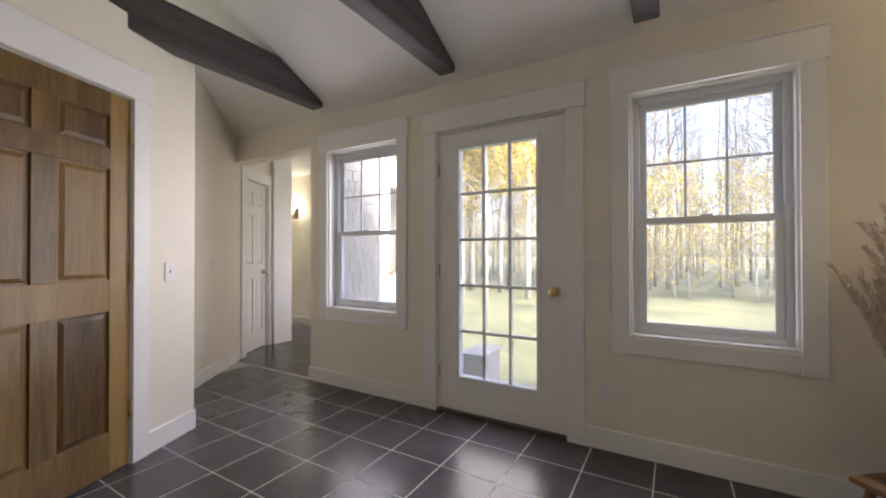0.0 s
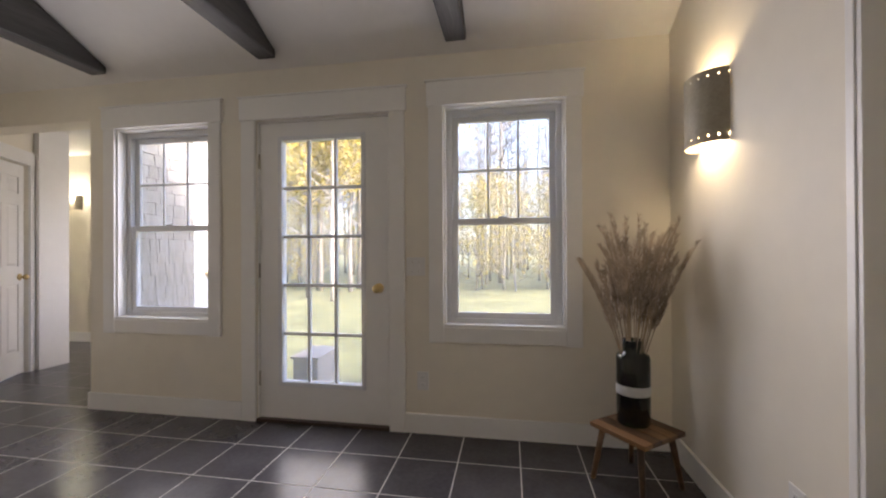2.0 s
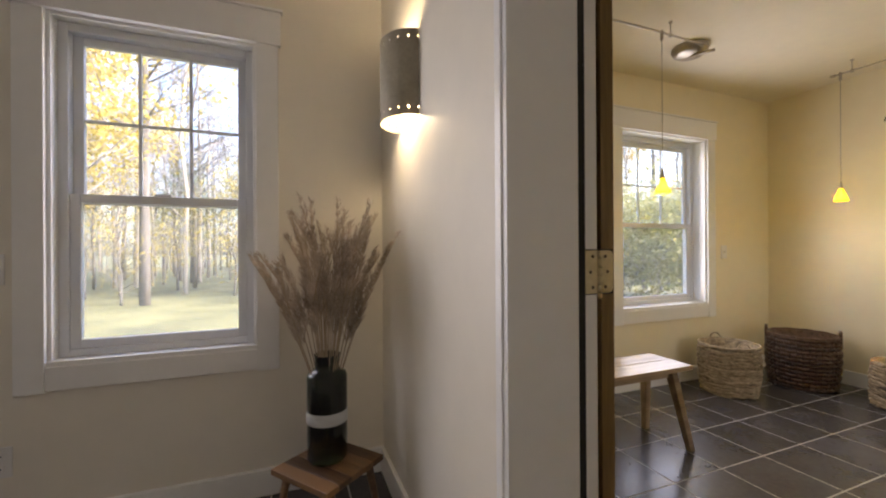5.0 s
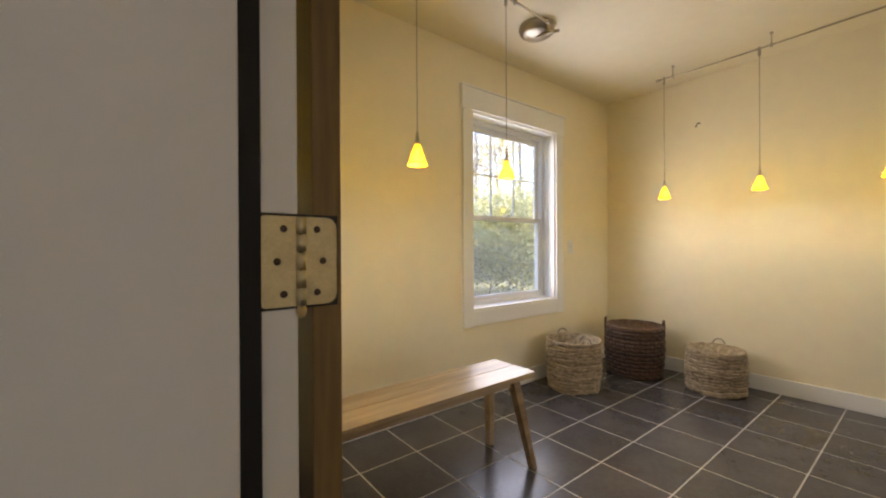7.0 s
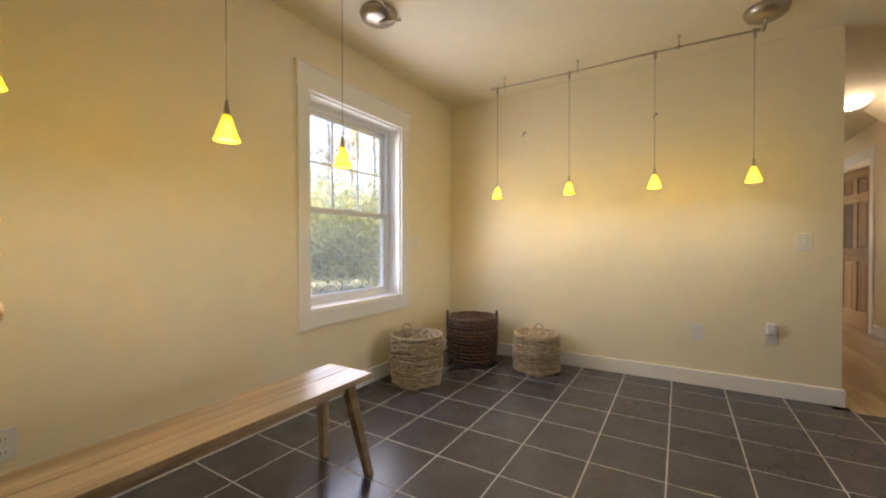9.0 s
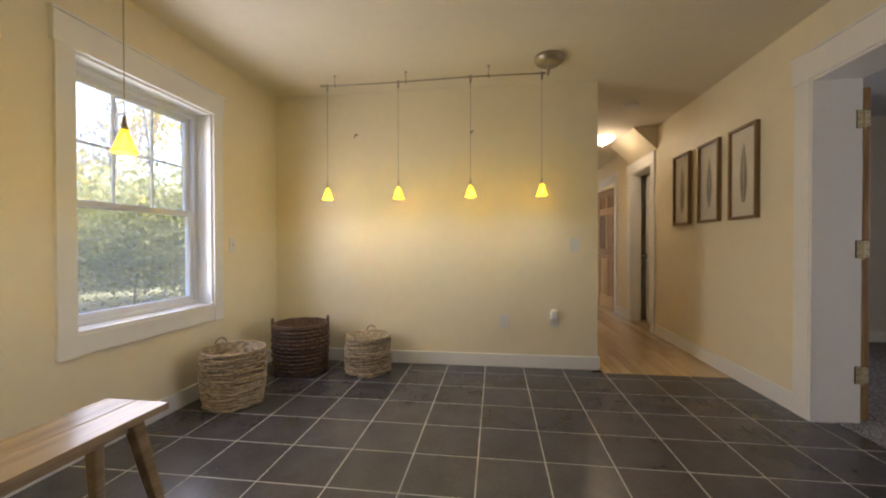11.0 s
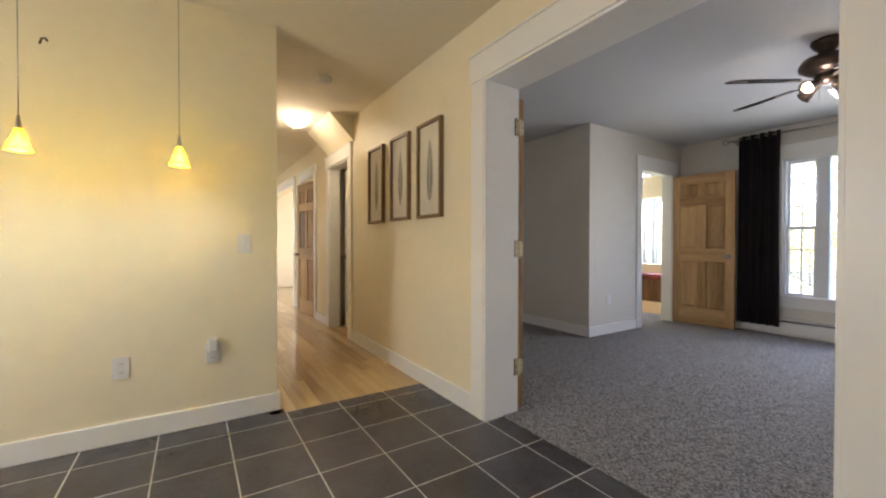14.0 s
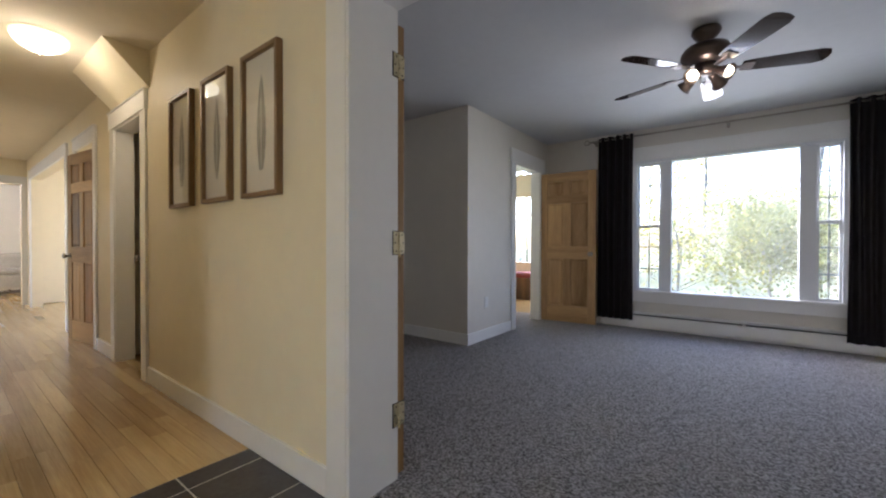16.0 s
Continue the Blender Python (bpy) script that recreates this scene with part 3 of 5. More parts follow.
# ---- windows ----
def window(name, x0, x1, z0, z1, y, depth, label, side=1, light=True):
    """Double-hung window; the reveal runs from the wall face at y for depth outwards (side +1: +y)."""
    w = tagged(new(name), label, "window", kind="structure")
    w.location = ((x0 + x1) / 2, y + side * depth, z0)
    hw, h = (x1 - x0) / 2, z1 - z0

    def yy(a, b):
        return (min(side * a, side * b), max(side * a, side * b))
    # reveal lining from the wall face to the frame
    d0, d1 = yy(-depth, 0.05)
    part("window_lining", boxes((-hw - 0.002, -hw + 0.014, d0, d1, 0, h), (hw - 0.014, hw + 0.002, d0, d1, 0, h), (-hw + 0.014, hw - 0.014, d0, d1, h - 0.014, h + 0.002), bevel=0.002), M_TRIM, w)
    part("window_sill", boxes((-hw, hw, yy(-depth - 0.012, 0.05)[0], yy(-depth - 0.012, 0.05)[1], -0.002, 0.020), bevel=0.003), M_TRIM, w)
    f0, f1 = yy(-0.02, 0.06)
    a, b, c, d = -hw + 0.014, hw - 0.014, 0.020, h - 0.014
    part("window_frame", boxes((a, a + 0.034, f0, f1, c, d), (b - 0.034, b, f0, f1, c, d), (a + 0.034, b - 0.034, f0, f1, d - 0.034, d), (a + 0.034, b - 0.034, f0, f1, c, c + 0.03), bevel=0.003), M_VINYL, w)
    a, b, c, d = a + 0.034, b - 0.034, c + 0.03, d - 0.034
    mid = c + (d - c) * 0.475
    for nm, lo, hi, s0, s1 in (("lower_sash", c, mid + 0.02, -0.012, 0.016), ("upper_sash", mid - 0.02, d, 0.020, 0.046)):
        s0, s1 = yy(s0, s1)
        k = 0.036
        sash = part(nm, boxes((a, a + k, s0, s1, lo, hi), (b - k, b, s0, s1, lo, hi), (a + k, b - k, s0, s1, lo, lo + k), (a + k, b - k, s0, s1, hi - k, hi), bevel=0.003), M_VINYL, w)
        pane = part("pane", boxes((a + k, b - k, (s0 + s1) / 2 - 0.002, (s0 + s1) / 2 + 0.002, lo + k, hi - k)), M_PANE, sash)
        pane.visible_shadow = False
        if nm == "upper_sash":
            g0, g1 = (s0 + s1) / 2 - 0.006, (s0 + s1) / 2 + 0.006
            for i in (1, 2):
                gx = a + k + (b - a - 2 * k) * i / 3
                part("muntin", boxes((gx - 0.006, gx + 0.006, g0, g1, lo + k, hi - k)), M_VINYL, sash)
            gz = (lo + hi) / 2
            part("muntin", boxes((a + k, b - k, g0 - 0.001, g1 + 0.001, gz - 0.006, gz + 0.006)), M_VINYL, sash)
    part("sash_lock", boxes((-0.03, 0.03, yy(-0.028, -0.012)[0], yy(-0.028, -0.012)[1], mid + 0.018, mid + 0.030), bevel=0.004), M_VINYL, w)
    return w


window("window_1", -2.45, -1.667, 0.675, 2.085, N0, 0.09, "white double-hung window with a six-light upper sash")
window("window_2", 0.02, 0.77, 0.685, 2.095, N0, 0.07, "white double-hung window with a six-light upper sash")
window("window_3", 3.36, 4.343, 0.64, 2.09, 3.10, 0.13, "white double-hung window in a deep reveal")


def picture_window():
    w = tagged(new("window_4"), "wide white picture window flanked by narrow double-hung sashes", "window", kind="structure")
    w.location = (0, -5.46, 0)
    x0, x1, z0, z1 = 2.29, 4.225, 0.46, 2.13
    part("window_frame", boxes((x0 - 0.002, x0 + 0.03, -0.12, 0.0, z0, z1), (x1 - 0.03, x1 + 0.002, -0.12, 0.0, z0, z1), (x0 + 0.03, x1 - 0.03, -0.12, 0, z1 - 0.03, z1 + 0.002), (2.515, 2.645, -0.10, -0.015, z0 + 0.03, z1 - 0.03), (3.81, 3.92, -0.10, -0.015, z0 + 0.03, z1 - 0.03), bevel=0.004), M_VINYL, w)
    part("window_sill", boxes((x0, x1, -0.12, 0.035, z0 - 0.002, z0 + 0.03), bevel=0.004), M_TRIM, w)
    p = part("pane", boxes((2.645, 3.81, -0.06, -0.056, z0 + 0.03, z1 - 0.03)), M_PANEW, w)
    p.visible_shadow = False
    for a, b in ((x0 + 0.03, 2.515), (3.92, x1 - 0.03)):
        mid = 1.30
        for lo, hi, y in ((z0 + 0.03, mid + 0.018, -0.045), (mid - 0.018, z1 - 0.03, -0.075)):
            s = part("sash", boxes((a, a + 0.025, y - 0.014, y + 0.014, lo, hi), (b - 0.025, b, y - 0.014, y + 0.014, lo, hi), (a + 0.025, b - 0.025, y - 0.014, y + 0.014, lo, lo + 0.03), (a + 0.025, b - 0.025, y - 0.014, y + 0.014, hi - 0.03, hi), bevel=0.003), M_VINYL, w)
            pn = part("pane", boxes((a + 0.025, b - 0.025, y - 0.002, y + 0.002, lo + 0.03, hi - 0.03)), M_PANEW, s)
            pn.visible_shadow = False
            for i in (1, 2):
                z = lo + (hi - lo) * i / 3
                part("muntin", boxes((a + 0.025, b - 0.025, y - 0.006, y + 0.006, z - 0.006, z + 0.006)), M_VINYL, s)
            part("muntin", boxes(((a + b) / 2 - 0.006, (a + b) / 2 + 0.006, y - 0.005, y + 0.005, lo + 0.03, hi - 0.03)), M_VINYL, s)


picture_window()


# ---- doors ----
def knob_mesh(r=0.028):
    return lathe([(0.0, 0.0), (0.032, 0.0), (0.033, 0.006), (0.026, 0.011), (0.011, 0.014), (0.010, 0.030), (r * 0.75, 0.036), (r, 0.048), (r * 0.95, 0.060), (r * 0.6, 0.067), (0, 0.069)], 24)


def panel_door(name, width, height, m, label, knob=M_BRASS, knob_sides=(1, -1), wood=True, t=0.0175, aged=False, pale_panels=False):
    """Six-panel door leaf: hinge edge at local x = 0, thickness along y, from z = 0.01."""
    d = thing(name, m, label, "door")
    s, c = width * 0.135, width * 0.13
    rails = [(0.0, 0.22), (0.86, 1.03), (1.62, 1.73), (height - 0.12, height)]
    sv, rv = (M_AGED, M_AGED) if aged else (M_PINE, M_PINEH) if wood else (M_TRIM, M_TRIM)
    dark, pale = (M_AGEDD, M_AGED) if aged else (M_PINED, M_PINE)
    for a, b in ((0, s), (width - s, width)):
        part("stile", boxes((a, b, -t, t, 0, height), bevel=0.002), sv, d)
    for lo, hi in rails:
        part("rail", boxes((s, width - s, -t, t, lo, hi), bevel=0.0015), rv, d)
    mid = width / 2
    gaps = [(rails[i][1], rails[i + 1][0]) for i in range(3)]
    for gi, (lo, hi) in enumerate(gaps):
        part("mullion", boxes((mid - c / 2, mid + c / 2, -t, t, lo, hi), bevel=0.0015), sv, d)
        for k, (a, b) in enumerate(((s, mid - c / 2), (mid + c / 2, width - s))):
            bm = boxes((a, b, -0.006, 0.006, lo, hi))
            e = 0.032
            for sd in (1, -1):
                vs = [bm.verts.new((x, sd * 0.006, z)) for x, z in ((a + 0.012, lo + 0.012), (b - 0.012, lo + 0.012), (b - 0.012, hi - 0.012), (a + 0.012, hi - 0.012))]
                us = [bm.verts.new((x, sd * 0.0145, z)) for x, z in ((a + e, lo + e), (b - e, lo + e), (b - e, hi - e), (a + e, hi - e))]
                bm.faces.new(us)
                for i in range(4):
                    bm.faces.new((vs[i], vs[(i + 1) % 4], us[(i + 1) % 4], us[i]))
            part("panel", bm, (dark if not pale_panels and (gi + k) % 3 != 1 else pale) if wood else M_TRIM, d)
    for sd in knob_sides:
        part("door_knob", knob_mesh(), knob, d, m=pose(width - 0.065, sd * t, 0.93, -90 * sd, 0, 0))
    part("latch_plate", boxes((width - 0.001, width + 0.0015, -0.012, 0.012, 0.90, 0.96)), knob, d)
    return d


def hinge(m, label="pale brass butt hinge on the door jamb", h=0.102, w=0.034):
    """Butt hinge laid open on the x-z plane facing -y, knuckle at the origin."""
    g = thing("door_hinge", m, label, "hinge", "door hinges")
    for sd in (-1, 1):
        rc = 0.013 if sd > 0 else 0.005
        out = [(0.002, -h / 2), (w - rc, -h / 2)] + [(w - rc + rc * math.sin(q * math.pi / 10), -h / 2 + rc - rc * math.cos(q * math.pi / 10)) for q in range(1, 6)]
        out += [(w - rc + rc * math.cos(q * math.pi / 10), h / 2 - rc + rc * math.sin(q * math.pi / 10)) for q in range(0, 6)] + [(0.002, h / 2)]
        bm = bmesh.new()
        fr, bk = [bm.verts.new((x * sd, -0.0025, z)) for x, z in out], [bm.verts.new((x * sd, 0.0, z)) for x, z in out]
        bm.faces.new(fr)
        bm.faces.new(bk[::-1])
        for q in range(len(out)):
            bm.faces.new((fr[q], bk[q], bk[(q + 1) % len(out)], fr[(q + 1) % len(out)]))
        leaf = part("hinge_leaf", bm, M_HINGE, g)
        for z, x in ((-h * 0.36, 0.019), (0, 0.026), (h * 0.36, 0.019)):
            part("screw", lathe([(0, 0.0), (0.0042, 0.0), (0.0036, 0.0012), (0, 0.0014)], 12), M_FAN, leaf, m=pose(x * sd, -0.0025, z, 90, 0, 0))
    # Near-black sheet behind the leaves, painting the shadow around the hinge.
    part("mortise_shadow", boxes((-w - 0.006, w + 0.002, 0.0, 0.0012, -h / 2 - 0.003, h / 2 + 0.003)), M_SLOT, g)
    part("pin_tip", lathe([(0, -h / 2 - 0.014), (0.004, -h / 2 - 0.012), (0.006, -h / 2 - 0.006), (0.0045, -h / 2), (0, -h / 2)], 14), M_BRASS, g, m=pose(0, -0.004, 0))
    for i in range(5):
        z = -h / 2 + h * i / 5
        part("knuckle", lathe([(0, z + 0.0006), (0.0055, z + 0.0006), (0.0055, z + h / 5 - 0.0006), (0, z + h / 5 - 0.0006)], 14), M_HINGE, g, m=pose(0, -0.004, 0))
    return g


# pine door of the slanted wall
DX, DY = (SW1[0] - SW0[0]) / SWL, (SW1[1] - SW0[1]) / SWL
ang = math.degrees(math.atan2(DY, DX))
p_hinge = (SW0[0] + DX * (SWL - 0.467), SW0[1] + DY * (SWL - 0.467))
panel_door("pine_door", 0.826, 2.03, pose(p_hinge[0] - DY * 0.02, p_hinge[1] + DX * 0.02, 0.008, 0, 0, ang + 180), "closed amber-brown six-panel pine door in the slanted wall", knob_sides=(1,), aged=True)
for hz in (0.31, 1.07, 1.83):
    bm = lathe([(0, -0.045), (0.006, -0.045), (0.006, 0.045), (0, 0.045)], 12)
    tagged(part("door_hinge", bm, M_BRASS, m=pose(p_hinge[0] + DY * 0.004, p_hinge[1] - DX * 0.004, hz)), "brass hinge barrel beside the pine door", "hinge", "door hinges")
# door between entry and yellow room, folded back
panel_door("pine_door", 0.90, 2.03, pose(1.634, 1.4655, 0.010, 0, 0, 81.0), "amber-brown six-panel pine door folded back against the wall", t=0.0175, aged=True)
for hz in (0.30, 1.083, 1.86):
    hinge(pose(1.600, 1.4605, hz, 0, 0, 0), w=0.043)
# grey room double doorway leaf, folded back behind the wall
panel_door("pine_door", 0.78, 2.04, pose(4.345, -1.268, 0.016, 0, 0, -4), "pine panel door folded back behind the doorway")
for hz in (0.30, 1.07, 1.86):
    hinge(pose(4.329, -1.236, hz, 0, 0, -90), "brass hinge on the wide doorway jamb", w=0.034)
# grey room inner door standing open
panel_door("pine_door", 0.755, 2.04, pose(5.395, -5.225, 0.016, 0, 0, 183), "light pine six-panel door standing open beside the curtain", knob=M_NICKEL, pale_panels=True)
# hall doors
panel_door("pine_door", 0.74, 2.05, pose(8.38, -1.0, 0.004, 0, 0, 8), "pine six-panel door with a lever in the hallway", knob=M_NICKEL)
panel_door("closet_door", 0.70, 2.06, pose(6.88, -1.08, 0.004, 0, 0, -8), "white panel door ajar in a cased hallway opening", wood=False, knob=M_NICKEL)
dd = Vector((-0.34, 0.61, 0)).normalized()
panel_door("passage_door", 0.54, 2.01, pose(-3.93 + dd.x * 0.075 - dd.y * 0.05, 2.84 + dd.y * 0.075 + dd.x * 0.05, 0.01, 0, 0, math.degrees(math.atan2(dd.y, dd.x))), "white six-panel passage door", wood=False, knob_sides=(-1,))


def glazed_door():
    d = tagged(new("door_1"), "cream glazed entry door with fifteen panes and a brass knob", "door", kind="structure")
    d.location = (-1.286, 2.775, 0.02)
    W, H = 0.932, 2.045
    g = [(0.16, 0.752, 0.245, 1.925)]
    a, b, c, e = g[0]
    part("door_leaf", wall_boxes("x", 0, W, -0.022, 0.022, 0, H, [(a, b, c, e)]), M_TRIM, d)
    part("glazing_bead", boxes((a - 0.022, a + 0.008, -0.030, 0.03, c - 0.022, e + 0.022), (b - 0.008, b + 0.022, -0.030, 0.03, c - 0.022, e + 0.022), (a + 0.008, b - 0.008, -0.030, 0.03, c - 0.022, c + 0.008), (a + 0.008, b - 0.008, -0.030, 0.03, e - 0.008, e + 0.022), bevel=0.004), M_VINYL, d)
    for i in range(3):
        for k in range(5):
            p = part("pane", boxes((a + (b - a) * i / 3, a + (b - a) * (i + 1) / 3, -0.002, 0.002, c + (e - c) * k / 5, c + (e - c) * (k + 1) / 5)), M_PANE, d)
            p.visible_shadow = False
    for i in (1, 2):
        x = a + (b - a) * i / 3
        part("muntin", boxes((x - 0.010, x + 0.010, -0.014, 0.014, c + 0.008, e - 0.008), bevel=0.003), M_VINYL, d)
    for k in range(1, 5):
        z = c + (e - c) * k / 5
        part("muntin", boxes((a + 0.008, b - 0.008, -0.0125, 0.0125, z - 0.010, z + 0.010), bevel=0.003), M_VINYL, d)
    part("door_knob", knob_mesh(0.03), M_BRASS, d, "round polished brass knob", m=pose(W - 0.065, -0.022, 0.905, 90, 0, 0))
    for z in (0.27, 1.02, 1.78):
        part("hinge_barrel", lathe([(0, -0.05), (0.007, -0.05), (0.007, 0.05), (0, 0.05)], 12), M_NICKEL, d, m=pose(-0.004, -0.028, z))
    trim("door_frame", (-1.302, -1.288, 2.74, 2.90, 0, 2.08), (-0.352, -0.338, 2.74, 2.90, 0, 2.08), (-1.288, -0.352, 2.74, 2.90, 2.068, 2.082), label="white entry door frame")


glazed_door()

# ---- entry things ----
def sconce(name, m, label, r=0.135, h=0.315, depth=0.115):
    s = thing(name, m, label, "wall lamp")
    bm = bmesh.new()
    n = 24
    rows = [-h / 2, -h / 2 + 0.022, -h / 2 + 0.032, h / 2 - 0.032, h / 2 - 0.022, h / 2]
    # half-round shade; small square holes near both rims
    for shell in (0, 1):
        rr = 1 - 0.02 * shell
        grid = []
        for z in rows:
            line = []
            for i in range(n * 2 + 1):
                a = math.pi * (0.0 + 1.0 * i / (2 * n))
                line.append(bm.verts.new((-math.sin(a) * depth * rr, math.cos(a) * r * rr, z)))
            grid.append(line)
        for j in range(len(rows) - 1):
            for i in range(n * 2):
                if j in (1, 3) and i % 5 == 2:
                    continue
                f = bm.faces.new((grid[j][i], grid[j][i + 1], grid[j + 1][i + 1], grid[j + 1][i]))
                f.smooth = True
    part("shade", bm, M_SCONCE, s)
    part("back_plate", boxes((-0.012, -0.001, -0.05, 0.05, -0.07, 0.07), bevel=0.003), M_NICKEL, s)
    part("lamp_bulb", lathe([(0, -0.05), (0.018, -0.045), (0.028, -0.02), (0.028, 0.01), (0.018, 0.04), (0, 0.05)], 20), M_GLOW, s, m=pose(-0.06, 0, -0.0))
    return s


sconce("wall_sconce", pose(1.362, 2.235, 1.797), "half-round bronze-grey metal wall sconce with punched rims, lit")
sconce("wall_sconce", pose(-5.19, 4.562, 1.83, 0, 0, 90) @ Matrix.Scale(0.6, 4), "small lit half-round wall sconce in the passage")


def stool():
    s = thing("stool", pose(1.055, 2.365, 0, 0, 0, 38), "small dark walnut slatted stool on splayed legs", "stool")
    n = 5
    for i in range(n):
        a = -0.155 + 0.31 * i / n
        part("slat", boxes((a + 0.001, a + 0.31 / n - 0.001, -0.155, 0.155, 0.262, 0.285), bevel=0.002), M_STOOL, s)
    part("apron", boxes((-0.13, 0.13, -0.115, -0.095, 0.235, 0.262), (-0.13, 0.13, 0.095, 0.115, 0.235, 0.262), bevel=0.002), M_STOOL, s)
    for sx in (1, -1):
        for sy in (1, -1):
            part("leg", tube([(0.115 * sx, 0.105 * sy, 0.262), (0.15 * sx, 0.14 * sy, 0.0)], [0.0165, 0.0125], 10), M_STOOL, s)


stool()


def vase():
    v = thing("vase", pose(1.053, 2.40, 0.2865), "tall dark green glass vase with a pale band on the stool", "vase")
    h = 0.425
    outer = [(0.0, 0.0), (0.072, 0.0), (0.080, 0.010), (0.080, 0.335), (0.074, 0.352), (0.052, 0.362), (0.049, 0.372), (0.049, 0.415), (0.053, 0.425)]
    inner = [(0.048, 0.424), (0.044, 0.372), (0.047, 0.357), (0.070, 0.345), (0.075, 0.33), (0.075, 0.02), (0.0, 0.015)]
    part("glass_body", lathe(outer + inner, 40), M_VASE, v)
    part("label_band", lathe([(0.0812, 0.155), (0.0816, 0.156), (0.0816, 0.202), (0.0812, 0.203)], 40), M_BAND, v, "pale paper band")


vase()


def pampas():
    rnd = random.Random(7)
    g = thing("pampas_grass", pose(1.053, 2.40, 0.31), "bunch of dried beige pampas grass standing in the green vase", "dried grass")
    for k in range(40):
        a = rnd.uniform(0, 2 * math.pi)
        lean = rnd.uniform(0.03, 0.255) if k > 4 else rnd.uniform(0.0, 0.06)
        top = 0.98 - lean * 0.25 + rnd.uniform(-0.16, 0.08)
        ca, sa = math.cos(a), math.sin(a)
        curl = rnd.uniform(-4.2, 4.2)

        def at(u):
            r = 0.036 * u + lean * max(0.0, u - 0.05) ** 1.5 * 1.1
            bend = 0.05 * max(0.0, u - 0.6) ** 2 * curl
            return Vector((ca * r - sa * bend * 4, sa * r + ca * bend * 4, top * u - abs(bend) * 0.8))
        part("stem", tube([at(u / 8) for u in range(9)], [0.0022] * 8 + [0.0012], 5), M_STEM, g)
        bm = bmesh.new()
        start = rnd.uniform(0.52, 0.66)
        for j in range(200):
            u = start + (1.0 - start) * rnd.random()
            p = at(u)
            w = (u - start) / (1 - start)
            ln = (0.078 * (1 - w * 0.5)) * rnd.uniform(0.5, 1.2)
            b = rnd.uniform(0, 2 * math.pi)
            out = Vector((math.cos(b) * 0.34 + ca * 0.14, math.sin(b) * 0.34 + sa * 0.14, 0.92)).normalized()
            side = out.cross(Vector((math.sin(b * 3), math.cos(b * 2), 0.3))).normalized() * rnd.uniform(0.0012, 0.0032)
            mid = p + out * ln * 0.5 + Vector((rnd.uniform(-1, 1), rnd.uniform(-1, 1), 0)) * 0.005
            tip = p + out * ln + Vector((ca, sa, -0.3)) * 0.008
            v0, v1, v2, v3 = bm.verts.new(p - side * 0.5), bm.verts.new(mid + side), bm.verts.new(tip), bm.verts.new(mid - side)
            bm.faces.new((v0, v1, v2, v3))
        part("plume", bm, M_PLUME, g)


pampas()


def plate(name, m, label, w=0.075, h=0.118, kind="switch", gangs=1):
    """Wall plate on the x-z plane, facing -y."""
    p = thing(name, m, label, kind, "wall plates")
    part("cover_plate", boxes((-w / 2, w / 2, -0.006, 0.0, -h / 2, h / 2), bevel=0.002), M_PLASTIC, p)
    for g in range(gangs):
        x = (g - (gangs - 1) / 2) * 0.046
        if kind == "switch":
            part("toggle", boxes((x - 0.005, x + 0.005, -0.016, -0.005, -0.006, 0.012), bevel=0.0015), M_PLASTIC, p)
            for z in (-0.03, 0.03):
                part("screw", lathe([(0, 0), (0.003, 0), (0, 0.001)], 8), M_NICKEL, p, m=pose(x, -0.006, z, 90, 0, 0))
        else:
            for z in (-0.024, 0.024):
                part("socket", boxes((x - 0.016, x + 0.016, -0.008, -0.005, z - 0.014, z + 0.014), bevel=0.002), M_PLASTIC, p)
                for dx in (-0.006, 0.006):
                    part("slot", boxes((x + dx - 0.001, x + dx + 0.001, -0.0085, -0.0078, z - 0.004, z + 0.005)), M_SLOT, p)
    return p


plate("light_switch", pose(-0.165, 2.73, 1.07), "white two-gang light switch on cream wall", w=0.125, gangs=2)
plate("wall_outlet", pose(-0.12, 2.73, 0.335), "white wall outlet on cream wall", kind="outlet")
sp = (SW0[0] + DX * (SWL - 0.20), SW0[1] + DY * (SWL - 0.20))
plate("light_switch", pose(sp[0], sp[1], 1.06, 0, 0, ang), "white light switch beside the pine door")
plate("light_switch", pose(-3.55, 2.31, 1.09, 0, 0, 125.8), "white light switch in the passage")
plate("light_switch", pose(4.568, 3.10, 1.10), "white light switch beside the window")
plate("wall_outlet", pose(1.996, 3.10, 0.362), "white wall outlet above the bench", kind="outlet")
for oy, oz, kd in ((0.90, 0.41, "outlet"), (0.46, 0.43, "outlet"), (0.285, 1.10, "switch")):
    plate("wall_outlet" if kd == "outlet" else "light_switch", pose(5.215, oy, oz, 0, 0, -90), "white %s on the yellow wall" % kd, kind=kd, w=0.078)
plate("wall_outlet", pose(5.40, -3.75, 0.42, 0, 0, -90), "white wall outlet on greige wall", kind="outlet")
nl = thing("night_light", pose(5.207, 0.46, 0.47), "small white plug-in night light in an outlet", "night light")
part("housing", boxes((-0.035, 0.0, -0.028, 0.028, -0.03, 0.055), bevel=0.012), M_PLASTIC, nl)
plate("wall_outlet", pose(1.36, 1.72, 0.33, 0, 0, -90), "white wall outlet on cream wall", kind="outlet")

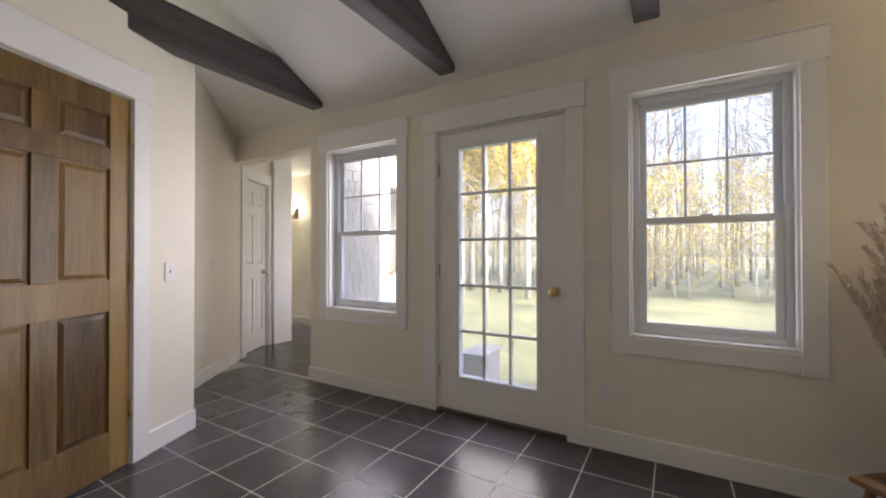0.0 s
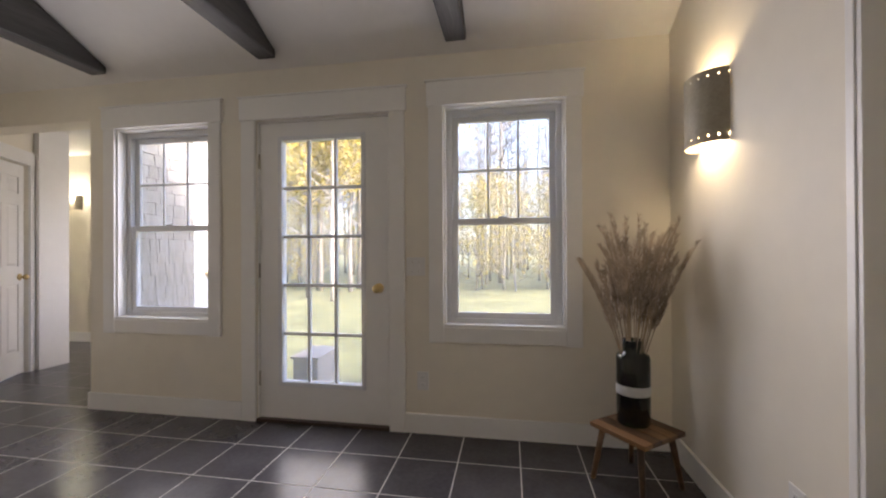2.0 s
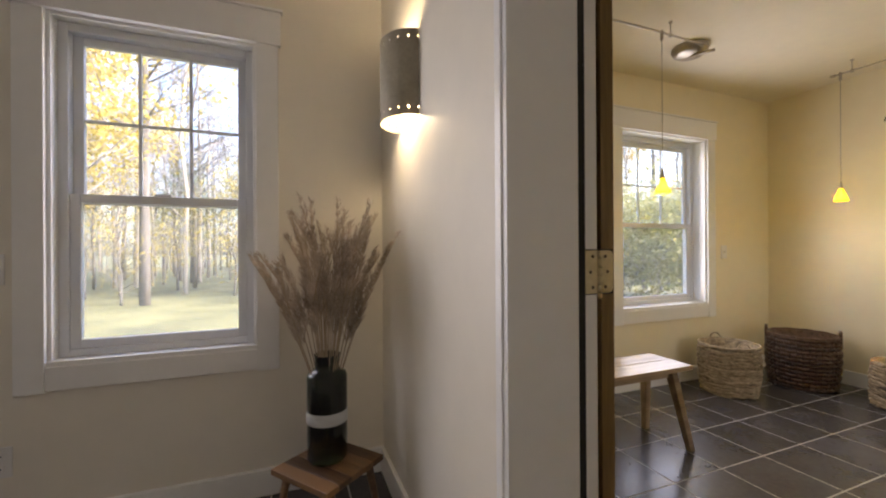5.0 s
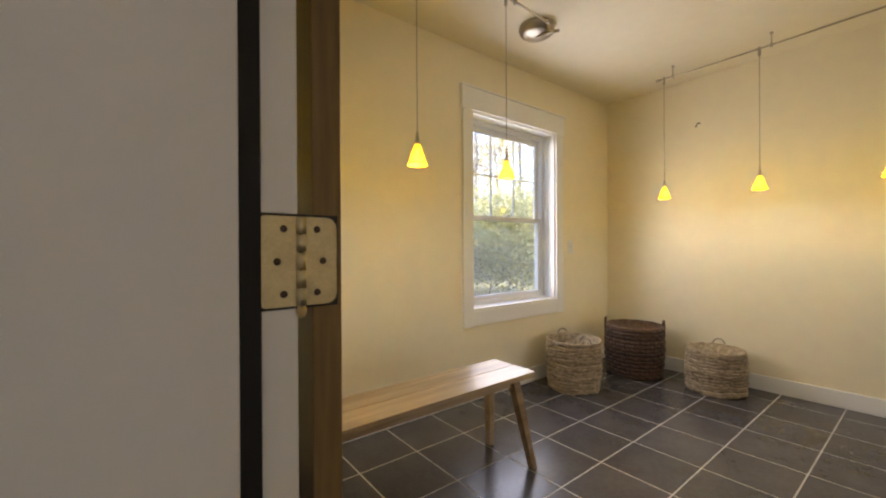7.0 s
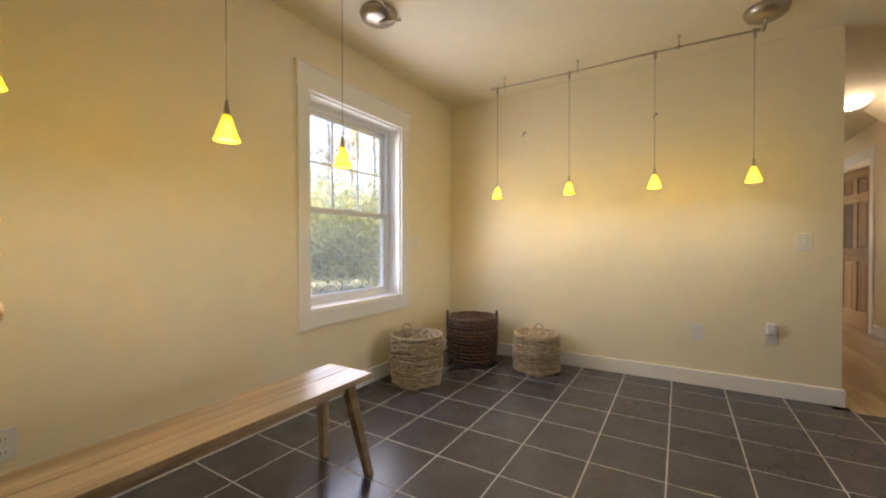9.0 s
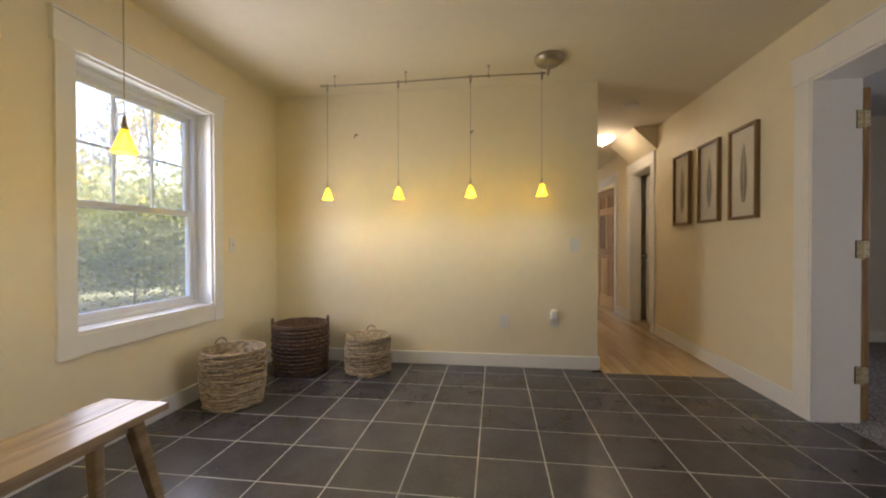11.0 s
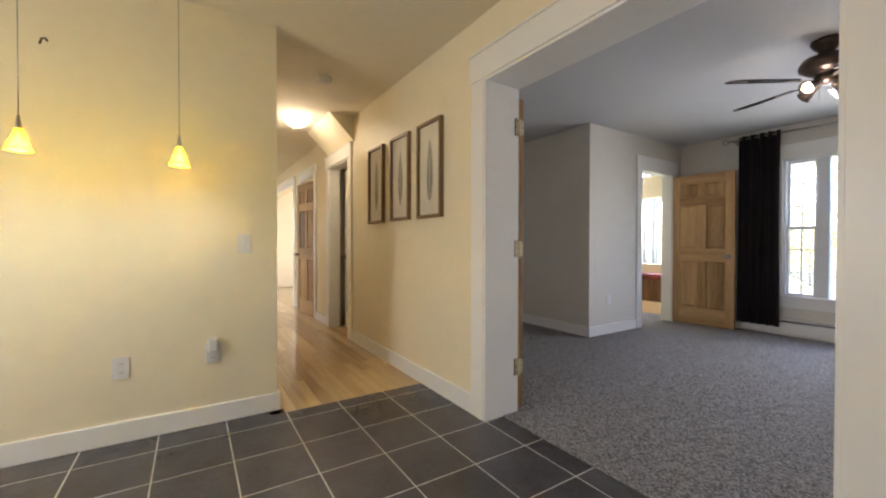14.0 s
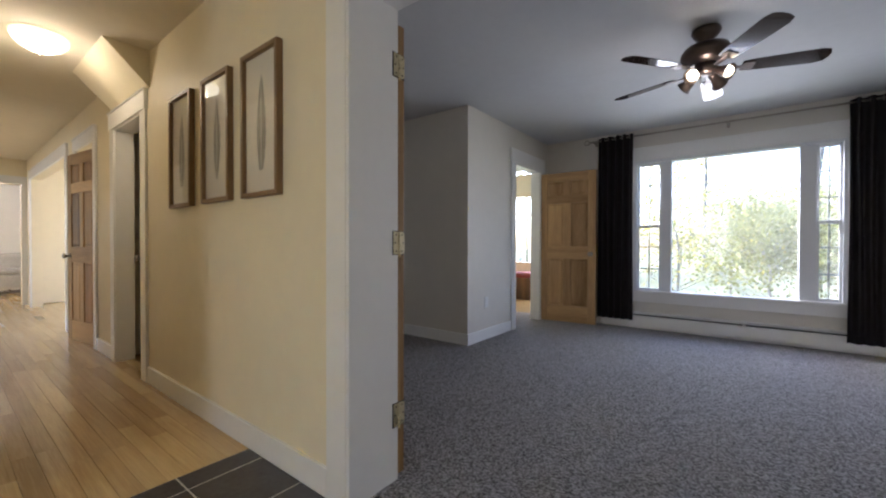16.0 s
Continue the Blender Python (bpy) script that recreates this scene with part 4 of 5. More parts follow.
# ---- yellow room things ----
def bench():
    b = thing("bench", pose(2.405, 2.42, 0), "long oiled wooden bench with splayed square legs on slate tiles", "bench")
    L, D = 1.27, 0.29
    for i in range(2):
        y = -D / 2 + i * D / 2
        part("seat_board", boxes((-L / 2, L / 2, y + 0.001, y + D / 2 - 0.001, 0.445, 0.472), bevel=0.003), M_BENCH, b)
    part("apron", boxes((-L / 2 + 0.06, L / 2 - 0.06, -0.085, -0.062, 0.40, 0.445), (-L / 2 + 0.06, L / 2 - 0.06, 0.062, 0.085, 0.40, 0.445), bevel=0.002), M_BENCH, b)
    for sx in (1, -1):
        for sy in (1, -1):
            bm = bmesh.new()
            t0, t1 = Vector((sx * (L / 2 - 0.105), sy * 0.085, 0.445)), Vector((sx * (L / 2 - 0.035), sy * 0.150, 0.0))
            rings = [[bm.verts.new(c + Vector((dx * w, dy * w, 0))) for dx, dy in ((-1, -1), (1, -1), (1, 1), (-1, 1))] for c, w in ((t0, 0.024), (t1, 0.017))]
            for i in range(4):
                bm.faces.new((rings[0][i], rings[0][(i + 1) % 4], rings[1][(i + 1) % 4], rings[1][i]))
            bm.faces.new(rings[0])
            bm.faces.new(rings[1])
            bmesh.ops.bevel(bm, geom=bm.edges[:], offset=0.003, segments=1, affect="EDGES")
            part("leg", bm, M_BENCH, b)


bench()


def basket(name, x, y, r0, r1, h, rows, mat, label, style, turn=0, seed=1):
    rnd = random.Random(seed)
    b = thing(name, pose(x, y, 0, 0, 0, turn), label, "basket")
    pitch = h / rows
    n = 72
    for j in range(rows):
        u = (j + 0.5) / rows
        r = r0 + (r1 - r0) * u + 0.012 * math.sin(math.pi * u)
        pts = []
        ph = rnd.uniform(0, 6.28)
        for i in range(n):
            a = 2 * math.pi * i / n
            wv = 0.0085 * math.cos(a * 18 + (j % 2) * math.pi) if style == "weave" else 0.0030 * math.sin(a * 5 + ph) + 0.0022 * math.sin(a * 13 + ph * 2)
            dz = (0.0020 * math.cos(a * 18)) if style == "weave" else 0.0045 * math.sin(a * 4 + ph) + 0.003 * math.sin(a * 11 + ph)
            pts.append(((r + wv) * math.cos(a), (r + wv) * math.sin(a), pitch * (j + 0.5) + dz))
        part("woven_row", tube(pts, pitch * (0.47 if style != "weave" else 0.36), 6, closed=True), mat, b)
    if style == "weave":
        for i in range(36):
            a = 2 * math.pi * i / 36
            part("upright_stake", tube([((r0 + (r1 - r0) * u + 0.012 * math.sin(math.pi * u)) * math.cos(a), (r0 + (r1 - r0) * u + 0.012 * math.sin(math.pi * u)) * math.sin(a), 0.004 + (h - 0.006) * u) for u in (0, 0.33, 0.66, 1)], 0.0062, 5), mat, b)
    part("liner", lathe([(0, 0.006), (r0 - 0.012, 0.006), (r1 - 0.008, h - 0.004), (r1 - 0.013, h - 0.004), (r0 - 0.017, 0.012), (0, 0.012)], 36), mat, b)
    part("rim", tube([((r1 + 0.001) * math.cos(2 * math.pi * i / n), (r1 + 0.001) * math.sin(2 * math.pi * i / n), h + 0.002 * math.sin(i)) for i in range(n)], 0.0095, 8, closed=True), mat, b)
    for sd in (1, -1):
        if style == "weave":
            pts = [(sd * (r1 + 0.004), -0.035, h - 0.06), (sd * (r1 + 0.006), -0.035, h + 0.025), (sd * (r1 + 0.006), -0.015, h + 0.045), (sd * (r1 + 0.006), 0.015, h + 0.045), (sd * (r1 + 0.006), 0.035, h + 0.025), (sd * (r1 + 0.004), 0.035, h - 0.06)]
            part("handle", tube(pts, 0.0105, 8), mat, b)
        else:
            pts = [(sd * r1, 0.042 * math.cos(t), h - 0.005 + 0.052 * math.sin(t)) for t in [math.pi * i / 10 for i in range(11)]]
            part("handle", tube(pts, 0.005, 7), mat, b)


basket("basket", 4.16, 2.80, 0.182, 0.198, 0.375, 17, M_SEAGRASS, "pale twisted seagrass basket with loop handles on tiles", "rope", 60, 3)
basket("basket", 4.87, 2.67, 0.205, 0.222, 0.42, 13, M_DARKRATTAN, "dark brown woven rattan basket in the corner", "weave", 118, 4)
basket("basket", 4.94, 2.08, 0.185, 0.182, 0.315, 15, M_SEAGRASS, "low tan seagrass basket with a small loop handle", "rope", 10, 5)


def pendant_rail(name, m, length, hang, canopy_at, drop, posts, label, wave=0.0):
    """A rail along local x from 0 to length at the ceiling, with pendants at the distances in hang."""
    t = thing(name, m, label, "pendant light", "pendant rails")
    z = -0.082
    pts = [(length * i / 24, wave * math.sin(i / 24 * 2 * math.pi), z) for i in range(25)]
    part("rail", tube(pts, 0.0065, 8), M_NICKEL, t)
    for x in (0, length):
        part("end_cap", lathe([(0, -0.014), (0.010, -0.014), (0.010, 0.014), (0, 0.014)], 12), M_NICKEL, t, m=pose(x, 0, z, 0, 90, 0))
    for x in posts:
        y = wave * math.sin(x / length * 2 * math.pi)
        part("standoff", lathe([(0, 0.0), (0.011, 0.0), (0.011, -0.008), (0.0035, -0.011), (0.0035, -0.072), (0.010, -0.074), (0.010, -0.094), (0, -0.094)], 12), M_NICKEL, t, m=pose(x, y, 0))
    part("canopy", lathe([(0, 0.0), (0.112, 0.0), (0.116, -0.012), (0.106, -0.040), (0.080, -0.058), (0, -0.062)], 40), M_NICKEL, t, m=pose(canopy_at[0], canopy_at[1], 0))
    part("feed_stem", tube([(canopy_at[0], canopy_at[1], -0.055), (canopy_at[0], wave * math.sin(min(1, canopy_at[0] / length) * 2 * math.pi), z - 0.012)], 0.010, 10), M_NICKEL, t)
    for x in hang:
        y = wave * math.sin(x / length * 2 * math.pi)
        p = part("pendant", lathe([(0, 0.012), (0.009, 0.012), (0.009, -0.045), (0.004, -0.05), (0, -0.05)], 12), M_NICKEL, t, m=pose(x, y, z))
        part("cord", tube([(0, 0, -0.04), (0, 0, drop + 0.145)], 0.0022, 6), M_NICKEL, p)
        part("socket_cap", lathe([(0, drop + 0.15), (0.005, drop + 0.15), (0.007, drop + 0.13), (0.012, drop + 0.098), (0.013, drop + 0.088), (0, drop + 0.088)], 16), M_NICKEL, p)
        part("shade", lathe([(0.013, drop + 0.094), (0.018, drop + 0.078), (0.030, drop + 0.042), (0.040, drop + 0.014), (0.046, drop), (0.0435, drop), (0.038, drop + 0.014), (0.028, drop + 0.042), (0.016, drop + 0.078), (0.012, drop + 0.092)], 28), M_SHADE, p, "glowing amber glass cone shade")
        part("lamp_bulb", lathe([(0, drop + 0.046), (0.008, drop + 0.05), (0.009, drop + 0.062), (0.006, drop + 0.08), (0, drop + 0.086)], 16), M_GLOW, p)
    return t


CZ = 2.53
pendant_rail("pendant_rail", pose(4.80, 2.43, CZ, 0, 0, -90), 1.83, (0.044, 0.655, 1.255, 1.815), (1.86, -0.09), 1.487 - (CZ - 0.082), (0.11, 0.72, 1.40), "brushed nickel ceiling rail with amber cone pendants", 0.012)
pendant_rail("pendant_rail", pose(3.40, 2.46, CZ, 0, 0, 180), 1.80, (0.375, 0.95, 1.55), (-0.11, -0.17), 1.470 - (CZ - 0.082), (0.30, 0.90, 1.50), "brushed nickel ceiling rail with amber cone pendants", 0.008)
for hy, hz in ((2.27, 2.14), (1.18, 2.13)):
    hk = thing("wall_hook", pose(5.215, hy, hz), "small metal wall hook on the yellow wall", "hook", "wall hooks")
    part("hook_wire", tube([(0, 0, 0), (-0.03, 0, 0.0), (-0.036, 0.012, -0.006), (-0.034, 0.02, -0.035)], 0.005, 8), M_FAN, hk)


def feather_frame(x0, x1, z0, z1, kind, label):
    f = thing("picture_frame", pose((x0 + x1) / 2, -0.97, z0, 0, 0, 180), label, "picture", "framed feather prints")
    w, h = (x1 - x0) / 2, z1 - z0
    k = 0.024
    part("frame_moulding", boxes((-w, -w + k, -0.034, 0, 0, h), (w - k, w, -0.034, 0, 0, h), (-w + k, w - k, -0.034, 0, 0, k), (-w + k, w - k, -0.034, 0, h - k, h), bevel=0.003), M_FRAME, f)
    part("mat_board", boxes((-w + k, w - k, -0.012, -0.002, k, h - k)), M_MAT, f)
    bm = bmesh.new()
    n = 26
    lo, hi = h * 0.18, h * 0.82
    left, right = [], []
    for i in range(n + 1):
        u = i / n
        z = lo + (hi - lo) * u
        r = 0.052 * math.sin(math.pi * min(1, u * 0.92 + 0.06)) ** (0.75 if kind != 1 else 1.2) * (1 - 0.45 * u) + 0.002
        left.append(bm.verts.new((-r * (1 + 0.12 * math.sin(i * 2.3)), -0.0135, z)))
        right.append(bm.verts.new((r * (1 + 0.12 * math.cos(i * 1.9)), -0.0135, z + 0.004)))
    for i in range(n):
        bm.faces.new((left[i], right[i], right[i + 1], left[i + 1]))
    part("feather_print", bm, M_PRINT, f)
    part("quill", boxes((-0.0016, 0.0016, -0.0150, -0.0140, lo - 0.05, hi)), M_MAT, f)
    gl = part("glass_pane", boxes((-w + k, w - k, -0.024, -0.022, k, h - k)), M_CLEAR, f)
    gl.visible_shadow = False


feather_frame(5.845, 6.20, 1.305, 2.04, 0, "brown framed grey feather print on the yellow wall")
feather_frame(5.325, 5.68, 1.305, 2.035, 1, "brown framed pale feather print on the yellow wall")
feather_frame(4.825, 5.18, 1.30, 2.03, 2, "brown framed dark-tipped feather print on the yellow wall")

sm = thing("smoke_detector", pose(5.85, -0.40, CZ), "round white smoke detector on the hallway ceiling", "smoke detector")
part("housing", lathe([(0, 0), (0.065, 0), (0.065, -0.018), (0.052, -0.036), (0, -0.040)], 32), M_PLASTIC, sm)


def dome_light(x, y, z, label):
    d = thing("ceiling_light", pose(x, y, z) @ Matrix.Scale(0.78, 4), label, "ceiling light", "ceiling lights")
    part("base_ring", lathe([(0, 0), (0.135, 0), (0.138, -0.02), (0.12, -0.026), (0, -0.026)], 40), M_NICKEL, d)
    part("glass_dome", lathe([(0.19, -0.022), (0.194, -0.03), (0.182, -0.055), (0.145, -0.095), (0.085, -0.128), (0.02, -0.14), (0, -0.14)], 48), M_DOME, d, "glowing ribbed frosted glass bowl")
    part("finial", lathe([(0, -0.136), (0.014, -0.14), (0.016, -0.152), (0.006, -0.165), (0, -0.168)], 16), M_NICKEL, d)
    return d


dome_light(7.05, -0.43, CZ, "lit frosted glass bowl light on the hallway ceiling")
dome_light(14.9, -0.45, CZ, "lit frosted glass bowl light in the living room")

bm = bmesh.new()
sec = [(-0.968, 2.25), (-0.69, 2.528), (-0.968, 2.528)]
sa_, sb_ = [bm.verts.new((6.68, y, z)) for y, z in sec], [bm.verts.new((7.63, y, z)) for y, z in sec]
bm.faces.new(sa_)
bm.faces.new(sb_[::-1])
for i in range(3):
    bm.faces.new((sa_[i], sb_[i], sb_[(i + 1) % 3], sa_[(i + 1) % 3]))
structure("wall_soffit", bm, M_YELLOW, "slanted yellow stair soffit over the hallway door", "soffit")


# ---- grey room things ----
def ceiling_fan():
    f = thing("ceiling_fan", pose(3.315, -3.18, 2.53), "dark bronze ceiling fan with walnut blades and spot lights", "ceiling fan")
    part("canopy", lathe([(0, 0), (0.085, 0), (0.088, -0.02), (0.07, -0.05), (0.045, -0.075), (0.045, -0.10), (0, -0.10)], 32), M_FAN, f)
    part("motor_housing", lathe([(0, -0.095), (0.06, -0.10), (0.13, -0.125), (0.152, -0.16), (0.150, -0.19), (0.115, -0.215), (0.08, -0.235), (0, -0.24)], 40), M_FAN, f)
    part("switch_cup", lathe([(0, -0.235), (0.066, -0.238), (0.07, -0.275), (0.055, -0.305), (0, -0.31)], 32), M_FAN, f)
    for k in range(5):
        a = -19 + 72 * k
        mb = pose(0, 0, -0.275, 0, 0, a) @ pose(0, 0, 0, -12, 0, 0)
        bm = bmesh.new()
        prof = [(0.20, 0.048), (0.26, 0.056), (0.50, 0.066), (0.60, 0.068), (0.645, 0.055), (0.66, 0.02)]
        up = [bm.verts.new((x, y, 0.003)) for x, y in prof] + [bm.verts.new((x, -y, 0.003)) for x, y in reversed(prof)]
        dn = [bm.verts.new((v.co.x, v.co.y, -0.003)) for v in up]
        bm.faces.new(up)
        bm.faces.new(dn[::-1])
        for i in range(len(up)):
            bm.faces.new((up[i], dn[i], dn[(i + 1) % len(up)], up[(i + 1) % len(up)]))
        bl = part("blade", bm, M_BLADE, f, m=mb)
        part("blade_iron", boxes((0.10, 0.24, -0.016, 0.016, -0.010, -0.004), (0.20, 0.27, -0.038, 0.038, -0.0085, -0.0035), bevel=0.002), M_FAN, bl)
    for k in range(4):
        a = 62 + 90 * k
        ms = pose(0, 0, -0.285, 0, 0, a) @ pose(0.045, 0, 0, 0, 118, 0)
        s = part("spot_shade", lathe([(0, 0), (0.022, 0.0), (0.026, 0.05), (0.038, 0.10), (0.052, 0.125), (0.049, 0.125), (0.034, 0.098), (0.0, 0.06)], 24), M_FAN, f, m=ms)
        if k == 0 or k == 1:
            part("lamp_bulb", lathe([(0, 0.065), (0.026, 0.078), (0.034, 0.10), (0.030, 0.122), (0.014, 0.136), (0, 0.138)], 20), M_GLOW, s)
    part("pull_chain", tube([(0.03, 0.02, -0.30), (0.03, 0.02, -0.42)], 0.0015, 5), M_NICKEL, f)


ceiling_fan()


def curtain(x0, x1, folds, label, seed):
    rnd = random.Random(seed)
    c = thing("curtain", pose(0, -5.36, 0), label, "curtain", "window curtains")
    bm = bmesh.new()
    nx, nz = folds * 12, 14
    top, bot = 2.475, 0.115
    ph = [rnd.uniform(0.75, 1.25) for _ in range(folds + 1)]
    grid = []
    for j in range(nz + 1):
        v = j / nz
        line = []
        for i in range(nx + 1):
            u = i / nx
            amp = 0.036 * ph[int(u * folds) if u < 1 else folds - 1] * (1 - 0.25 * v)
            y = amp * math.sin(2 * math.pi * folds * u + 0.5 * math.sin(v * 3 + u * 6))
            x = x0 + (x1 - x0) * (u + 0.010 * math.sin(v * 5 + u * 9))
            line.append(bm.verts.new((x, y, top + (bot - top) * v)))
        grid.append(line)
    for j in range(nz):
        for i in range(nx):
            f = bm.faces.new((grid[j][i], grid[j][i + 1], grid[j + 1][i + 1], grid[j + 1][i]))
            f.smooth = True
    bmesh.ops.solidify(bm, geom=bm.faces[:], thickness=0.003)
    cl = part("cloth", bm, M_CURTAIN, c)
    for k in range(folds):
        x = x0 + (x1 - x0) * (k + 0.5) / folds
        part("grommet", tube([(x, 0.021 * math.cos(t), 2.44 + 0.021 * math.sin(t)) for t in [2 * math.pi * i / 16 for i in range(16)]], 0.004, 6, closed=True), M_NICKEL, c)


curtain(4.22, 4.645, 5, "dark brown grommet curtain gathered beside the window", 1)
curtain(1.86, 2.30, 5, "dark brown grommet curtain gathered beside the window", 2)
rod = thing("curtain_rod", pose(0, -5.36, 2.44), "brushed metal curtain rod with ring finials", "curtain rod")
part("rod", tube([(1.72, 0, 0), (4.76, 0, 0)], 0.0095, 12), M_NICKEL, rod)
for x in (1.72, 4.76):
    part("finial", tube([(x + (0.035 if x > 3 else -0.035) + 0.032 * math.cos(t), 0, 0.032 * math.sin(t)) for t in [2 * math.pi * i / 16 for i in range(16)]], 0.007, 8, closed=True), M_NICKEL, rod)
for x in (1.80, 3.25, 4.70):
    part("bracket", boxes((x - 0.008, x + 0.008, -0.098, 0.012, -0.022, -0.009), (x - 0.014, x + 0.014, -0.0995, -0.09, -0.045, 0.03), bevel=0.002), M_NICKEL, rod)

heater = thing("baseboard_heater", pose(0, -5.46, 0.006), "long white hot-water baseboard heater under the window", "heater")
part("back_panel", boxes((1.0, 4.60, 0.001, 0.012, 0.0, 0.215)), M_TRIM, heater)
part("front_cover", boxes((1.0, 4.60, 0.058, 0.064, 0.035, 0.165), bevel=0.002), M_TRIM, heater)
part("top_hood", boxes((1.0, 4.60, 0.012, 0.048, 0.205, 0.215), bevel=0.003), M_TRIM, heater)
part("damper", boxes((1.02, 4.58, 0.02, 0.05, 0.17, 0.178)), M_SLOT, heater)
part("fin_tube", boxes((1.02, 4.58, 0.014, 0.052, 0.05, 0.11)), M_SLOT, heater)
for x in (1.0, 3.08, 4.585):
    part("joint_cover", boxes((x, x + 0.03, 0.0125, 0.068, 0.03, 0.218), bevel=0.003), M_TRIM, heater)

# ---- rooms beyond ----
seat = thing("window_seat", pose(6.7, -7.2, 0.0, 0, 0, -90), "dark red cushioned bench under the far window", "bench")
part("base", boxes((-0.22, 0.28, -0.6, 0.6, 0, 0.42), bevel=0.01), M_PINED, seat)
part("cushion", boxes((-0.24, 0.28, -0.6, 0.6, 0.421, 0.52), bevel=0.03), M_RED, seat)
sofa = thing("sofa", pose(16.2, -0.55, 0), "pale linen sofa in the far living room", "sofa")
part("base", boxes((-0.45, 0.45, -1.0, 1.0, 0.08, 0.40), bevel=0.04), M_SOFA, sofa)
part("back", boxes((0.22, 0.48, -1.0, 1.0, 0.40, 0.85), bevel=0.08), M_SOFA, sofa)
for y in (-1.0, 0.78):
    part("arm", boxes((-0.45, 0.45, y, y + 0.22, 0.401, 0.60), bevel=0.07), M_SOFA, sofa)
for y in (-0.76, 0.0):
    part("seat_cushion", boxes((-0.46, 0.24, y + 0.01, y + 0.75, 0.401, 0.52), bevel=0.05), M_SOFA, sofa)
part("throw_pillow", boxes((0.05, 0.2, 0.1, 0.5, 0.525, 0.85), bevel=0.06), M_RED, sofa)
ottoman = thing("ottoman", pose(15.2, -0.35, 0), "small pale skirted ottoman before the sofa", "ottoman")
part("skirt", boxes((-0.3, 0.3, -0.35, 0.35, 0.0, 0.36), bevel=0.04), M_SOFA, ottoman)
part("top_cushion", boxes((-0.32, 0.32, -0.37, 0.37, 0.361, 0.46), bevel=0.04), M_SOFA, ottoman)
clock = thing("wall_clock", pose(17.0, -0.55, 1.75), "round pale wall clock above the sofa", "clock")
part("clock_rim", tube([(-0.02, 0.2 * math.cos(t), 0.2 * math.sin(t)) for t in [2 * math.pi * i / 32 for i in range(32)]], 0.018, 8, closed=True), M_NICKEL, clock)
part("clock_face", lathe([(0, 0), (0.19, 0), (0.19, 0.012), (0, 0.012)], 32), M_MAT, clock, m=pose(-0.001, 0, 0, 0, -90, 0))
for w_, l_, r_ in ((0.012, 0.11, 35), (0.008, 0.15, 150)):
    part("clock_hand", boxes((-0.022, -0.018, -w_ / 2, w_ / 2, 0, l_)), M_SLOT, clock, m=pose(0, 0, 0, r_, 0, 0))

# ---- outside ----
structure("wall_wing_sheathing", boxes((-2.608, -2.60, 2.90, 3.58, -0.45, 2.6)), M_SHINGLE, "weathered cedar shingle wall of the house wing", "wall")
wing = bpy.data.objects["wall_wing_sheathing"]
rnd = random.Random(11)
sh_meshes = [mesh_of("shingle", boxes((-0.0, 0.020, 0.001, w, 0, 0.20), bevel=0.0015)) for w in (0.09, 0.12, 0.15, 0.18)]
for row in range(28):
    z, y = -0.40 + row * 0.105, 2.905 + rnd.uniform(-0.0, 0.05)
    while y < 3.56:
        k = rnd.randrange(4)
        w = (0.09, 0.12, 0.15, 0.18)[k]
        part("shingle", sh_meshes[k], M_SHINGLE, wing, m=pose(-2.597, y, z + rnd.uniform(-0.006, 0.006), 0, -4.0, 0))
        y += w + 0.003
wd = thing("wing_door", pose(-2.605, 3.60, 0.0), "white half-glazed exterior door in the shingled wing", "door")
part("casing", boxes((0.0, 0.03, 0.0, 0.11, -0.45, 2.25), (0.0, 0.03, 0.84, 0.94, -0.45, 2.25), (0, 0.03, 0.11, 0.84, 2.1, 2.25), bevel=0.003), M_TRIM, wd)
part("leaf", wall_boxes("y", 0.112, 0.838, -0.004, 0.012, -0.42, 2.098, [(0.20, 0.75, 0.95, 1.95)]), M_TRIM, wd)
wing_pane = part("pane", boxes((0.002, 0.006, 0.20, 0.75, 0.95, 1.95)), M_PANE, wd)
wing_pane.visible_shadow = False
part("door_knob", knob_mesh(0.026), M_BRASS, wd, m=pose(0.012, 0.19, 0.95, 0, 90, 0))
structure("roof_eave", boxes((-2.9, -2.40, 2.90, 4.70, 2.38, 2.46)), M_TRIM, "white soffit of the wing roof", "eave")
structure("doorstep", boxes((-1.55, -0.1, 2.90, 3.25, -0.45, -0.20), bevel=0.02), M_PATH, "pale concrete doorstep outside the glazed door", "step")
tb = thing("planter_box", pose(-1.42, 4.05, -0.45), "weathered pale box on the lawn outside the door", "planter")
part("box_side", boxes((-0.26, 0.0, -0.22, 0.22, 0.0, 0.56), bevel=0.01), M_PATH, tb)
part("box_lid", boxes((-0.28, 0.02, -0.24, 0.24, 0.561, 0.59), bevel=0.008), M_PATH, tb)


